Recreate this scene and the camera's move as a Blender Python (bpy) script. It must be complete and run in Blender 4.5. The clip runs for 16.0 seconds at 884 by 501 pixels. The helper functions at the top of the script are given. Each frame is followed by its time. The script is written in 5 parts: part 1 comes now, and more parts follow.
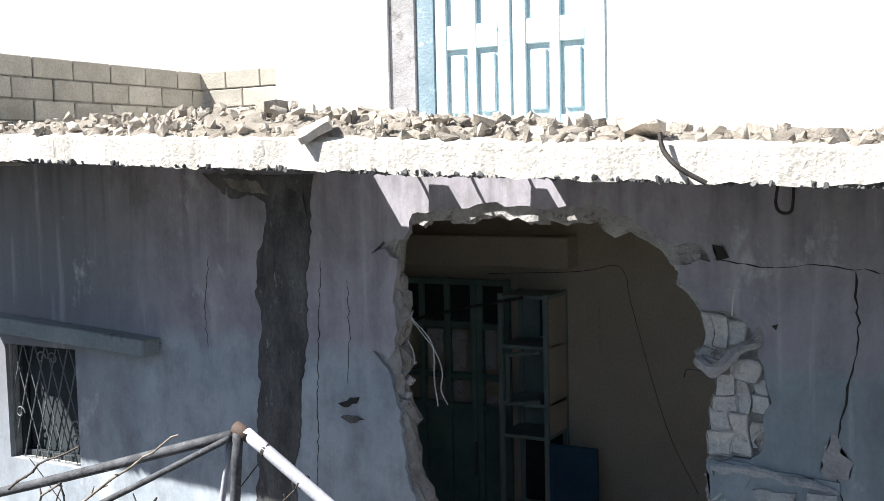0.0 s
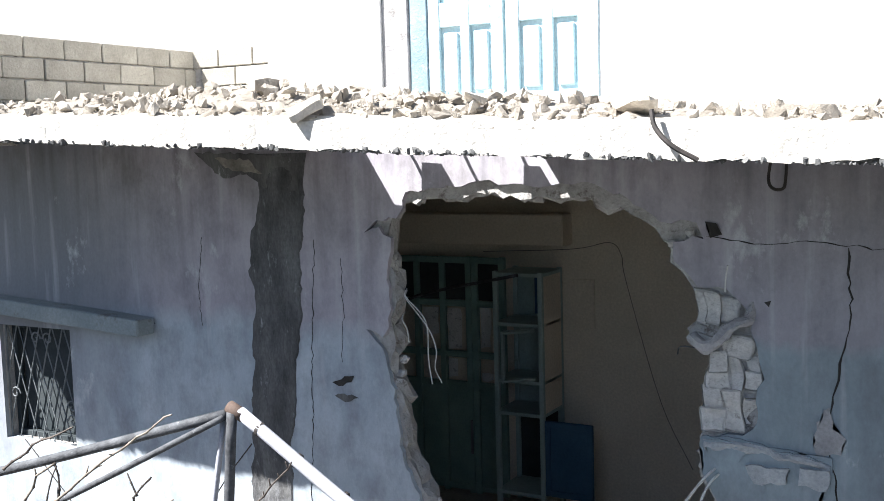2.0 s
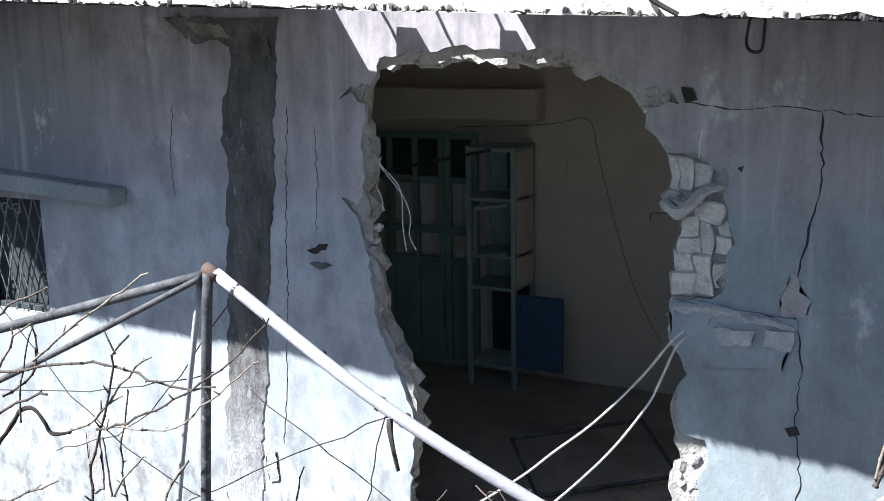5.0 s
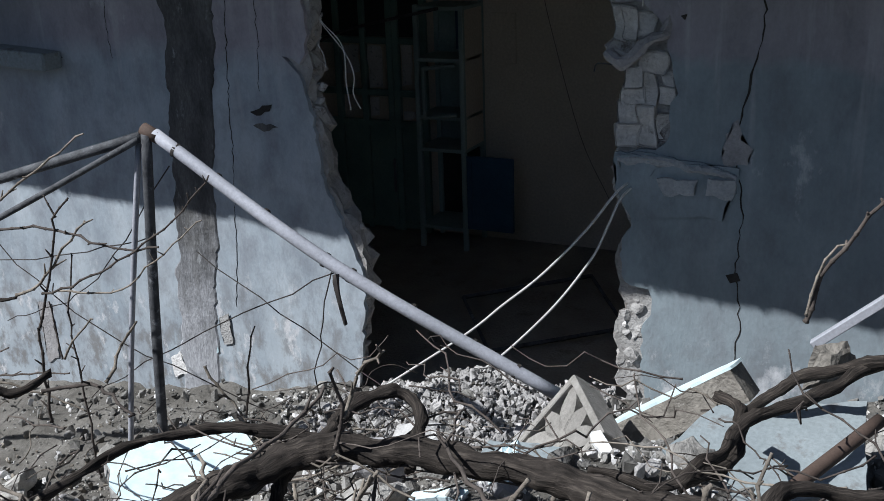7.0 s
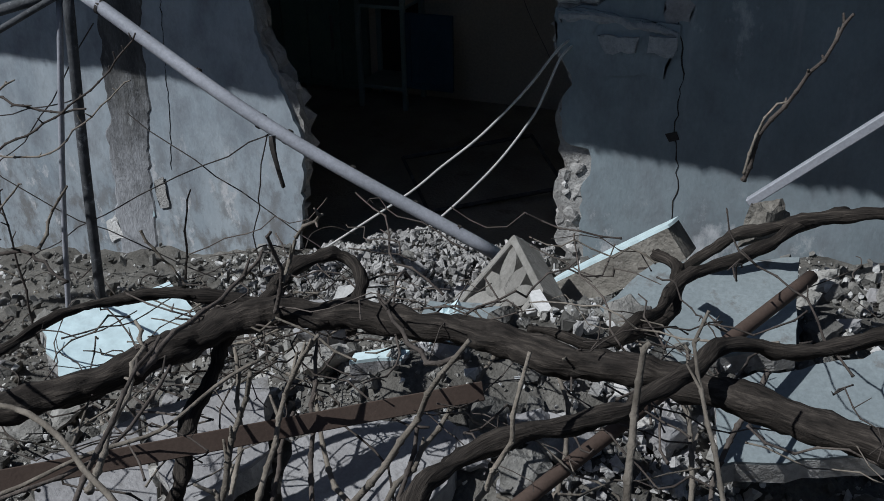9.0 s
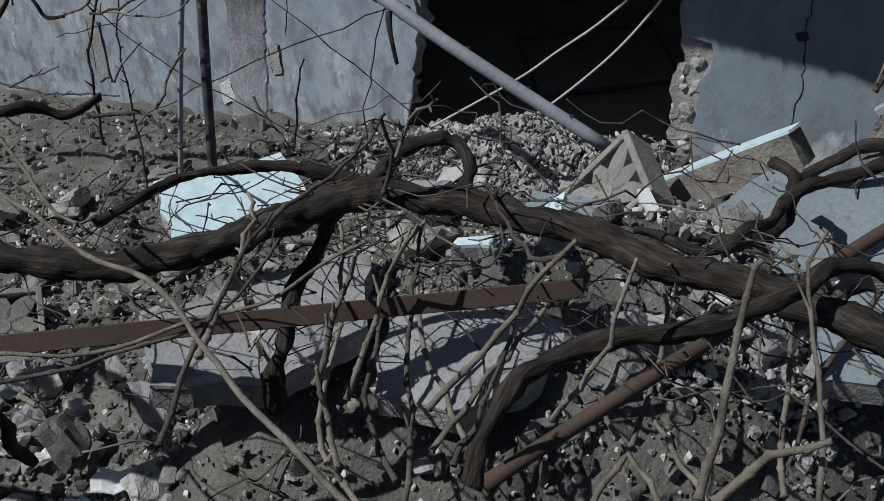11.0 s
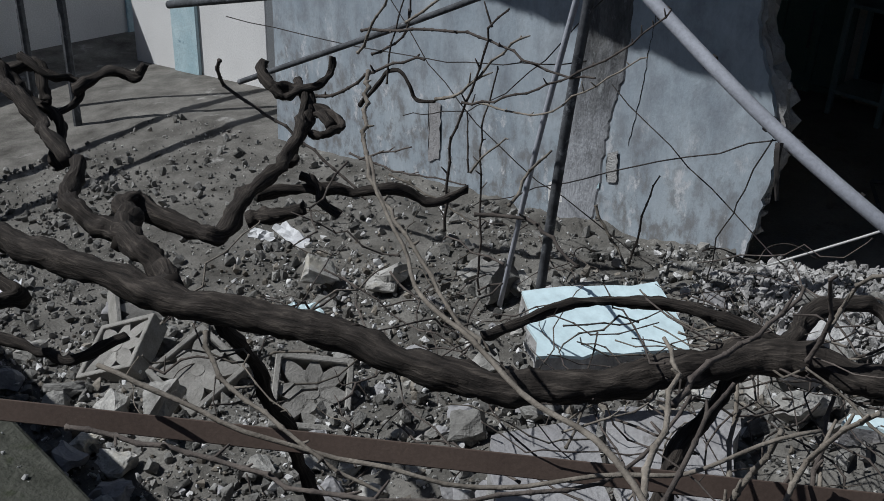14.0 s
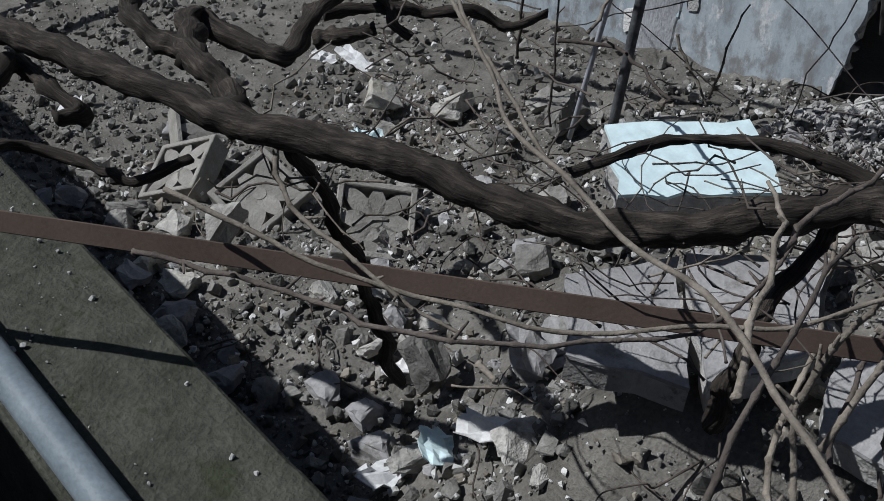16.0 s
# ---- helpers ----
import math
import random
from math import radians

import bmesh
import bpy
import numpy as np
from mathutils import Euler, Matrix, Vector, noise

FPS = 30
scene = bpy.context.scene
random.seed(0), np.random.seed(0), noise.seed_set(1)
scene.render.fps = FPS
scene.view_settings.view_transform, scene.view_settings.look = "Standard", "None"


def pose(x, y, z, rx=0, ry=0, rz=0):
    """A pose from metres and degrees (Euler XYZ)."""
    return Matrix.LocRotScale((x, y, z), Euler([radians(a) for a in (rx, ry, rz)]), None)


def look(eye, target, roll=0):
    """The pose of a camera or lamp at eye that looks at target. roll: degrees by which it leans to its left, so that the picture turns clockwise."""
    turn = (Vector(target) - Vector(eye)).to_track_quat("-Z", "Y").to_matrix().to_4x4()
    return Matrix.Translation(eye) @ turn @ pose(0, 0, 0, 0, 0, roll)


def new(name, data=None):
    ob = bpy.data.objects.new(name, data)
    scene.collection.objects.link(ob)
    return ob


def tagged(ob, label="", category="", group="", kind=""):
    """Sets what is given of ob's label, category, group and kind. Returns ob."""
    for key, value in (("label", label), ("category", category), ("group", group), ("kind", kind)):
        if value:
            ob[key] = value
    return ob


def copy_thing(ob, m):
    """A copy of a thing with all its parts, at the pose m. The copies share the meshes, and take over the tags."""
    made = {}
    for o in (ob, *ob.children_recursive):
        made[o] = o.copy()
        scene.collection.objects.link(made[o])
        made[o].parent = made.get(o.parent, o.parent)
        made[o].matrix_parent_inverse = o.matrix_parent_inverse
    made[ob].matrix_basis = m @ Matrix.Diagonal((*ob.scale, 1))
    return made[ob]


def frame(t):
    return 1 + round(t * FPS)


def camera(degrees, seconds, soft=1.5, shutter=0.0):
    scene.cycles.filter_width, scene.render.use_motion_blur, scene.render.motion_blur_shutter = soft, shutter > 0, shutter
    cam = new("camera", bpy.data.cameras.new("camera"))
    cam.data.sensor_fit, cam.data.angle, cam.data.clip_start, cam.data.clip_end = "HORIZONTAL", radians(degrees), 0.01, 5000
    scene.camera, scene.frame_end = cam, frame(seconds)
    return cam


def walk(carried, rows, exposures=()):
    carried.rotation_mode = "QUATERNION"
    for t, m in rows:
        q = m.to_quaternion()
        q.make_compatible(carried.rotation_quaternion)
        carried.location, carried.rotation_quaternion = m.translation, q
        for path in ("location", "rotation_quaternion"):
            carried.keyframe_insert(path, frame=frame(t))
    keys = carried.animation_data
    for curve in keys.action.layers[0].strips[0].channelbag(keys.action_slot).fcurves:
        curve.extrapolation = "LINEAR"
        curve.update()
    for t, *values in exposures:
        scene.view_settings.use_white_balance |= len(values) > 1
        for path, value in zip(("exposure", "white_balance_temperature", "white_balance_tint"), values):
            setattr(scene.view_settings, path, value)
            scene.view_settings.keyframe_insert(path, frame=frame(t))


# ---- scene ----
cam = camera(45.7, 16.0, soft=0.85)
EXPOSURES = [(0.0, 1.5, 6300, 10), (1.0, 1.55, 6250, 10), (2.0, 1.95, 6200, 10), (3.0, 2.4, 6100, 9), (5.5, 1.45, 6000, 10), (7.0, 0.3, 5900, 9), (8.0, -0.25, 5800, 8), (10.5, -0.57, 5900, 7), (12.5, -0.56, 5900, 8), (16.0, -0.35, 5900, 8)]
PATH = [
    (0, (2.402, -4.888, 3.108), (1.422, -3.151, 2.954), -1.3),
    (0.5, (2.411, -4.878, 3.117), (1.428, -3.143, 2.956), -1.3),
    (1, (2.417, -4.88, 3.117), (1.432, -3.147, 2.954), -1.4),
    (1.5, (2.407, -4.886, 3.105), (1.432, -3.148, 2.936), -1.4),
    (2, (2.415, -4.872, 3.109), (1.441, -3.136, 2.913), -1.6),
    (2.5, (2.415, -4.871, 3.106), (1.442, -3.139, 2.875), -1.5),
    (3, (2.417, -4.862, 3.108), (1.454, -3.131, 2.826), -1.6),
    (5.5, (2.399, -4.91, 2.972), (1.501, -3.185, 2.507), -1.2),
    (6, (2.411, -4.903, 2.961), (1.535, -3.189, 2.42), -1.6),
    (6.5, (2.417, -4.906, 2.94), (1.571, -3.193, 2.348), -1.7),
    (7, (2.462, -4.887, 2.923), (1.643, -3.18, 2.279), -1.9),
    (7.5, (2.462, -4.877, 2.917), (1.686, -3.171, 2.22), -1.8),
    (8, (2.448, -4.856, 2.91), (1.723, -3.157, 2.143), -1.6),
    (10.5, (2.447, -4.846, 2.921), (1.75, -3.296, 1.867), -0.6),
    (11, (2.419, -4.839, 2.933), (1.617, -3.368, 1.841), 0.2),
    (11.5, (2.341, -4.85, 2.925), (1.47, -3.407, 1.848), 1.1),
    (12, (2.265, -4.844, 2.92), (1.321, -3.431, 1.865), 2.0),
    (12.5, (2.174, -4.84, 2.889), (1.136, -3.508, 1.818), 2.1),
    (13, (2.083, -4.839, 2.875), (0.959, -3.572, 1.812), 0.8),
    (13.5, (2.025, -4.844, 2.892), (0.828, -3.561, 1.931), 1.3),
    (14, (1.96, -4.831, 2.881), (0.723, -3.576, 1.935), 2.2),
    (14.5, (1.91, -4.84, 2.873), (0.647, -3.69, 1.833), 2.0),
    (15, (1.859, -4.831, 2.843), (0.639, -3.704, 1.728), 2.9),
    (15.5, (1.82, -4.804, 2.818), (0.651, -3.669, 1.658), 3.0),
    (16, (1.83, -4.788, 2.811), (0.661, -3.721, 1.588), 2.5),
]
walk(cam, [(t, look(eye, target, roll)) for t, eye, target, roll in PATH], EXPOSURES)

# ---- world, sun ----
SUN_WAY = Vector((1.0, 1.0, -1.62)).normalized()
world = bpy.data.worlds.new("sky")
scene.world = world
world.use_nodes = True
wn = world.node_tree
sky = wn.nodes.new("ShaderNodeTexSky")
sky.sky_type = "NISHITA"
sky.sun_disc = False
sky.sun_elevation = math.asin(-SUN_WAY.z)
sky.sun_rotation = math.atan2(-SUN_WAY.x, -SUN_WAY.y)
wn.links.new(sky.outputs[0], wn.nodes["Background"].inputs[0])
wn.nodes["Background"].inputs[1].default_value = 0.046
sun = new("sun", bpy.data.lights.new("sun", "SUN"))
sun.data.energy, sun.data.angle, sun.data.color = 5.0, radians(0.55), (1.0, 0.96, 0.9)
sun.matrix_world = look(-SUN_WAY * 30, (0, 0, 0))


# ---- materials ----
def mat(name, dark, light, scale=3.0, rough=0.9, bump=0.3, fine=60.0, metal=0.0, spots=None, spot_scale=1.2, spot_amount=0.45, vary=0.0, stretch=(1, 1, 1), band=None, speckle=0.5, fade=None):
    """A worn surface: two colours mixed at a coarse scale, grain at a fine one, and patches of a third colour."""
    m = bpy.data.materials.new(name)
    m.use_nodes = True
    nt = m.node_tree
    bsdf = nt.nodes["Principled BSDF"]
    geo = nt.nodes.new("ShaderNodeNewGeometry")
    mp = nt.nodes.new("ShaderNodeMapping")
    mp.inputs["Scale"].default_value = stretch
    nt.links.new(geo.outputs["Position"], mp.inputs["Vector"])

    def tex(s, det=6.0, ro=0.6):
        n = nt.nodes.new("ShaderNodeTexNoise")
        n.inputs["Scale"].default_value, n.inputs["Detail"].default_value, n.inputs["Roughness"].default_value = s, det, ro
        nt.links.new(mp.outputs[0], n.inputs["Vector"])
        return n.outputs["Fac"]

    def ramp(src, a, b):
        r = nt.nodes.new("ShaderNodeMapRange")
        r.inputs["From Min"].default_value, r.inputs["From Max"].default_value = a, b
        nt.links.new(src, r.inputs["Value"])
        return r.outputs[0]

    def mix(fac, a, b, kind="MIX"):
        x = nt.nodes.new("ShaderNodeMix")
        x.data_type, x.blend_type = "RGBA", kind
        for sock, val in ((x.inputs["Factor"], fac), (x.inputs["A"], a), (x.inputs["B"], b)):
            if isinstance(val, (int, float)):
                sock.default_value = val
            elif isinstance(val, tuple):
                sock.default_value = (*val[:3], 1)
            else:
                nt.links.new(val, sock)
        return x.outputs["Result"]

    col = mix(ramp(tex(scale), 0.3, 0.7), dark, light)
    if band:
        sep = nt.nodes.new("ShaderNodeSeparateXYZ")
        nt.links.new(geo.outputs["Position"], sep.inputs[0])
        wob = nt.nodes.new("ShaderNodeMath")
        wob.operation, wob.inputs[1].default_value = "MULTIPLY_ADD", 0.5
        nt.links.new(tex(1.3), wob.inputs[0])
        nt.links.new(sep.outputs["Z"], wob.inputs[2])
        col = mix(ramp(wob.outputs[0], band[0] + 0.35, band[0] + 0.2), col, mix(ramp(tex(scale * 2.2), 0.35, 0.65), band[1], band[2]))
        def times(a, b):
            n = nt.nodes.new("ShaderNodeMath")
            n.operation = "MULTIPLY"
            nt.links.new(a, n.inputs[0])
            if isinstance(b, float):
                n.inputs[1].default_value = b
            else:
                nt.links.new(b, n.inputs[1])
            return n.outputs[0]

        dado = nt.nodes.new("ShaderNodeMath")
        dado.operation = "MULTIPLY"
        nt.links.new(ramp(sep.outputs["X"], 0.7, 0.9), dado.inputs[0])
        nt.links.new(ramp(wob.outputs[0], 2.42, 2.34), dado.inputs[1])
        col = mix(dado.outputs[0], col, mix(ramp(tex(scale * 2.2), 0.35, 0.65), (0.24, 0.295, 0.325), (0.335, 0.40, 0.435)))
        col = mix(ramp(tex(4.5, 8, 0.7), 0.44, 0.72), col, mix(0.65, col, (0.15, 0.15, 0.17)))
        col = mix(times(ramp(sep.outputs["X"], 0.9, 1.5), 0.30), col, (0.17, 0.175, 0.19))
        # west end of the wall darkened: damp stain plus slab shadow put in colour
        far_ = nt.nodes.new("ShaderNodeVectorMath")
        far_.operation, far_.inputs[1].default_value = "DISTANCE", (-4.2, 0.0, 2.75)
        nt.links.new(geo.outputs["Position"], far_.inputs[0])
        rim = nt.nodes.new("ShaderNodeMath")
        rim.operation, rim.inputs[1].default_value = "MULTIPLY_ADD", 1.5
        nt.links.new(tex(1.1, 5, 0.6), rim.inputs[0])
        nt.links.new(far_.outputs["Value"], rim.inputs[2])
        col = mix(ramp(rim.outputs[0], 2.75, 1.7), col, (0.225, 0.23, 0.25))
        # rain streaks below the slab
        run = nt.nodes.new("ShaderNodeMapping")
        run.inputs["Scale"].default_value = (7.0, 1.0, 0.45)
        nt.links.new(geo.outputs["Position"], run.inputs["Vector"])
        streak = nt.nodes.new("ShaderNodeTexNoise")
        streak.inputs["Scale"].default_value, streak.inputs["Detail"].default_value = 1.6, 7.0
        nt.links.new(run.outputs[0], streak.inputs["Vector"])

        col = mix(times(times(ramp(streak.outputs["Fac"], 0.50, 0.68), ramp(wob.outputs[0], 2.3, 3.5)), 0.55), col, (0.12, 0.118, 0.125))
        col = mix(times(times(ramp(streak.outputs["Fac"], 0.42, 0.30), ramp(wob.outputs[0], 1.2, 2.6)), 0.5), col, (0.50, 0.50, 0.53))
        # stains along the wall top, with shade under the slab put into the colour
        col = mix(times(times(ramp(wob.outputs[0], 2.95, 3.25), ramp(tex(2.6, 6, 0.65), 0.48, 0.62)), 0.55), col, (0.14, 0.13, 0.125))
        # splashed dirt and flaked paint above the ground
        col = mix(times(times(ramp(wob.outputs[0], 1.05, 0.35), ramp(tex(9.0, 8, 0.7), 0.48, 0.60)), 0.7), col, (0.20, 0.19, 0.18))
        col = mix(times(ramp(wob.outputs[0], 1.2, 0.6), ramp(tex(6.0, 8, 0.75), 0.56, 0.64)), col, (0.66, 0.66, 0.68))
    if fade:
        sep2 = nt.nodes.new("ShaderNodeSeparateXYZ")
        nt.links.new(geo.outputs["Position"], sep2.inputs[0])
        lift = nt.nodes.new("ShaderNodeMath")
        lift.operation, lift.inputs[1].default_value = "MULTIPLY_ADD", 2.2
        nt.links.new(tex(7.0, 9, 0.75), lift.inputs[0])
        nt.links.new(sep2.outputs["Z"], lift.inputs[2])
        col = mix(ramp(lift.outputs[0], fade[1] + 0.70, fade[0] + 0.95), col, fade[2])
    if spots:
        col = mix(ramp(tex(spot_scale, 8, 0.7), 1 - spot_amount, 1.08 - spot_amount), col, spots)
    grain = tex(fine, 4)
    col = mix(speckle, col, mix(ramp(grain, 0.25, 0.75), (0.45, 0.45, 0.45), (1.0, 1.0, 1.0)), "MULTIPLY")
    if vary:
        info = nt.nodes.new("ShaderNodeObjectInfo")
        r = nt.nodes.new("ShaderNodeMapRange")
        r.inputs["To Min"].default_value, r.inputs["To Max"].default_value = 1 - vary, 1 + vary * 0.6
        nt.links.new(info.outputs["Random"], r.inputs["Value"])
        isl = nt.nodes.new("ShaderNodeMapRange")
        isl.inputs["To Min"].default_value, isl.inputs["To Max"].default_value = 1 - vary, 1 + vary * 0.6
        nt.links.new(geo.outputs["Random Per Island"], isl.inputs["Value"])
        vv = nt.nodes.new("ShaderNodeMath")
        vv.operation = "MULTIPLY"
        nt.links.new(r.outputs[0], vv.inputs[0])
        nt.links.new(isl.outputs[0], vv.inputs[1])
        comb = nt.nodes.new("ShaderNodeCombineColor")
        for k in range(3):
            nt.links.new(vv.outputs[0], comb.inputs[k])
        col = mix(1.0, col, comb.outputs[0], "MULTIPLY")
    nt.links.new(col, bsdf.inputs["Base Color"])
    bsdf.inputs["Roughness"].default_value, bsdf.inputs["Metallic"].default_value = rough, metal
    bsdf.inputs["Specular IOR Level"].default_value = 0.25
    b = nt.nodes.new("ShaderNodeBump")
    b.inputs["Strength"].default_value, b.inputs["Distance"].default_value = bump, 0.02
    nt.links.new(mix(0.5, tex(fine * 0.35, 8, 0.65), grain), b.inputs["Height"])
    nt.links.new(b.outputs[0], bsdf.inputs["Normal"])
    return m


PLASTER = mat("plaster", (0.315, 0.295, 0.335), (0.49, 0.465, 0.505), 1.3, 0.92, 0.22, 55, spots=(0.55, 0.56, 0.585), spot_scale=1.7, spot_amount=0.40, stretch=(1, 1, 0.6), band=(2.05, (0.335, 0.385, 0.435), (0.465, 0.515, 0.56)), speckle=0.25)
CRACK = mat("crack_shadow", (0.03, 0.028, 0.027), (0.06, 0.055, 0.05), 9, 0.95, 0.3, 60)
STAINSHADE = mat("stained_shaded_concrete", (0.06, 0.06, 0.062), (0.20, 0.20, 0.195), 4, 0.95, 0.6, 60, spots=(0.48, 0.50, 0.52), spot_scale=7, spot_amount=0.40, stretch=(1.3, 1, 0.5))
COLUMN = mat("stained_column", (0.065, 0.065, 0.068), (0.19, 0.19, 0.19), 5, 0.95, 0.6, 60, spots=(0.34, 0.35, 0.36), spot_scale=7, spot_amount=0.41, stretch=(1.6, 1, 0.6), speckle=0.8, fade=(0.35, 1.5, (0.46, 0.47, 0.50)))
PALEMASON = mat("pale_block", (0.50, 0.48, 0.455), (0.72, 0.70, 0.675), 9, 0.97, 0.9, 50, spots=(0.36, 0.335, 0.31), spot_scale=12, spot_amount=0.40)
MASONRY = mat("broken_masonry", (0.36, 0.345, 0.33), (0.66, 0.645, 0.63), 7, 0.97, 1.0, 45, vary=0.25, spots=(0.22, 0.195, 0.18), spot_scale=9, spot_amount=0.42)
SLAB = mat("slab_concrete", (0.50, 0.47, 0.42), (0.66, 0.63, 0.58), 4, 0.95, 0.7, 50, spots=(0.17, 0.14, 0.11), spot_scale=13, spot_amount=0.37)
RUBBLE = mat("rubble", (0.25, 0.24, 0.222), (0.62, 0.60, 0.565), 11, 0.97, 0.9, 90, vary=0.6, spots=(0.50, 0.46, 0.385), spot_scale=1.5, spot_amount=0.42)
PALE = mat("pale_rubble", (0.58, 0.57, 0.56), (0.80, 0.79, 0.775), 9, 0.97, 0.8, 80, vary=0.3, speckle=0.4)
CRUSHED = mat("crushed_plaster", (0.50, 0.485, 0.475), (0.74, 0.72, 0.705), 10, 0.97, 0.9, 90, vary=0.35)
BROKEN = mat("broken_mortar", (0.17, 0.155, 0.135), (0.36, 0.335, 0.295), 8, 0.97, 1.0, 50, spots=(0.46, 0.43, 0.39), spot_scale=14, spot_amount=0.38)
TAN = mat("tan_rubble", (0.36, 0.315, 0.26), (0.64, 0.58, 0.50), 9, 0.97, 0.8, 80, vary=0.5, speckle=0.4)
EARTH = mat("earth", (0.085, 0.079, 0.070), (0.27, 0.255, 0.232), 3.2, 0.98, 1.0, 70, spots=(0.40, 0.385, 0.36), spot_scale=2.3, spot_amount=0.40, speckle=0.8)
def bark_mat(name, deep, mid, pale):
    """Fibrous bark: ridges and shreds run along the stem, by the stem's own coordinates."""
    m = bpy.data.materials.new(name)
    m.use_nodes = True
    nt = m.node_tree
    bsdf = nt.nodes["Principled BSDF"]
    uv = nt.nodes.new("ShaderNodeUVMap")
    uv.uv_map = "stem"
    facs = []
    for sx, sy, sc in ((9.0, 7.0, 1.0), (26.0, 16.0, 1.0), (5.0, 60.0, 1.0)):
        mp = nt.nodes.new("ShaderNodeMapping")
        mp.inputs["Scale"].default_value = (sx, sy, 1)
        nt.links.new(uv.outputs[0], mp.inputs["Vector"])
        n = nt.nodes.new("ShaderNodeTexNoise")
        n.inputs["Scale"].default_value, n.inputs["Detail"].default_value, n.inputs["Roughness"].default_value = sc, 6, 0.65
        n.inputs["Distortion"].default_value = 0.6
        nt.links.new(mp.outputs[0], n.inputs["Vector"])
        facs.append(n.outputs["Fac"])
    r = nt.nodes.new("ShaderNodeValToRGB")
    r.color_ramp.elements[0].position, r.color_ramp.elements[0].color = 0.36, (*deep, 1)
    r.color_ramp.elements[1].position, r.color_ramp.elements[1].color = 0.72, (*pale, 1)
    e = r.color_ramp.elements.new(0.52)
    e.color = (*mid, 1)
    mx = nt.nodes.new("ShaderNodeMix")
    mx.inputs["Factor"].default_value = 0.5
    nt.links.new(facs[0], mx.inputs["A"])
    nt.links.new(facs[1], mx.inputs["B"])
    nt.links.new(mx.outputs["Result"], r.inputs[0])
    nt.links.new(r.outputs[0], bsdf.inputs["Base Color"])
    bsdf.inputs["Roughness"].default_value, bsdf.inputs["Specular IOR Level"].default_value = 0.85, 0.2
    b1, b2 = nt.nodes.new("ShaderNodeBump"), nt.nodes.new("ShaderNodeBump")
    b1.inputs["Strength"].default_value, b1.inputs["Distance"].default_value = 1.0, 0.012
    b2.inputs["Strength"].default_value, b2.inputs["Distance"].default_value = 0.6, 0.004
    nt.links.new(mx.outputs["Result"], b1.inputs["Height"])
    nt.links.new(facs[2], b2.inputs["Height"])
    nt.links.new(b1.outputs[0], b2.inputs["Normal"])
    nt.links.new(b2.outputs[0], bsdf.inputs["Normal"])
    return m


BARK = bark_mat("vine_bark", (0.009, 0.0078, 0.007), (0.042, 0.035, 0.030), (0.145, 0.123, 0.104))
CANE = mat("cane_bark", (0.15, 0.128, 0.105), (0.40, 0.352, 0.295), 18, 0.85, 0.5, 120, vary=0.35)
TWIG = mat("twig_bark", (0.07, 0.058, 0.052), (0.19, 0.16, 0.14), 14, 0.9, 0.5, 120, vary=0.35)
BLUE = mat("blue_painted_plaster", (0.70, 0.86, 0.90), (0.78, 0.93, 0.96), 3, 0.85, 0.2, 25, spots=(0.66, 0.80, 0.84), spot_scale=14, spot_amount=0.36)
PALEBLUE = mat("pale_blue_plaster", (0.22, 0.255, 0.27), (0.31, 0.35, 0.365), 3, 0.9, 0.3, 60, spots=(0.20, 0.205, 0.205), spot_scale=6, spot_amount=0.42)
GREYSLAB = mat("grey_render", (0.30, 0.29, 0.295), (0.46, 0.45, 0.455), 6, 0.95, 0.5, 70, spots=(0.24, 0.23, 0.22), spot_scale=5, spot_amount=0.42)
LEDGEGREY = mat("old_mortar", (0.34, 0.355, 0.37), (0.48, 0.495, 0.505), 6, 0.95, 0.7, 60, spots=(0.26, 0.265, 0.27), spot_scale=7, spot_amount=0.4)
FLOOR = mat("dusty_floor", (0.29, 0.265, 0.23), (0.47, 0.435, 0.385), 2.2, 0.95, 0.5, 50, spots=(0.24, 0.22, 0.19), spot_scale=3, spot_amount=0.42)
RUST = mat("rusty_steel", (0.075, 0.052, 0.042), (0.115, 0.082, 0.066), 4, 0.8, 0.12, 120, metal=0.0)
GALV = mat("grey_pipe", (0.36, 0.37, 0.41), (0.47, 0.48, 0.53), 5, 0.5, 0.2, 70, spots=(0.25, 0.22, 0.20), spot_scale=14, spot_amount=0.33)
OLDPIPE = mat("weathered_pipe", (0.045, 0.047, 0.052), (0.14, 0.145, 0.155), 14, 0.7, 0.4, 70, spots=(0.30, 0.31, 0.33), spot_scale=9, spot_amount=0.40)
WIRE = mat("dark_wire", (0.03, 0.028, 0.027), (0.07, 0.06, 0.055), 20, 0.7, 0.1, 90)
CABLE = mat("white_cable", (0.55, 0.55, 0.54), (0.68, 0.68, 0.66), 9, 0.6, 0.1, 90)
BLUEPIPE = mat("blue_grey_pipe", (0.17, 0.205, 0.235), (0.25, 0.29, 0.325), 6, 0.5, 0.2, 70, spots=(0.33, 0.36, 0.38), spot_scale=9, spot_amount=0.36)
MOSSY = mat("mossy_concrete", (0.046, 0.048, 0.037), (0.110, 0.110, 0.092), 7, 0.95, 0.9, 60, spots=(0.052, 0.058, 0.036), spot_scale=6, spot_amount=0.44, speckle=0.8)
DOORBLUE = mat("peeling_blue_paint", (0.44, 0.60, 0.66), (0.60, 0.74, 0.78), 4, 0.7, 0.4, 60, spots=(0.24, 0.36, 0.44), spot_scale=7, spot_amount=0.4)
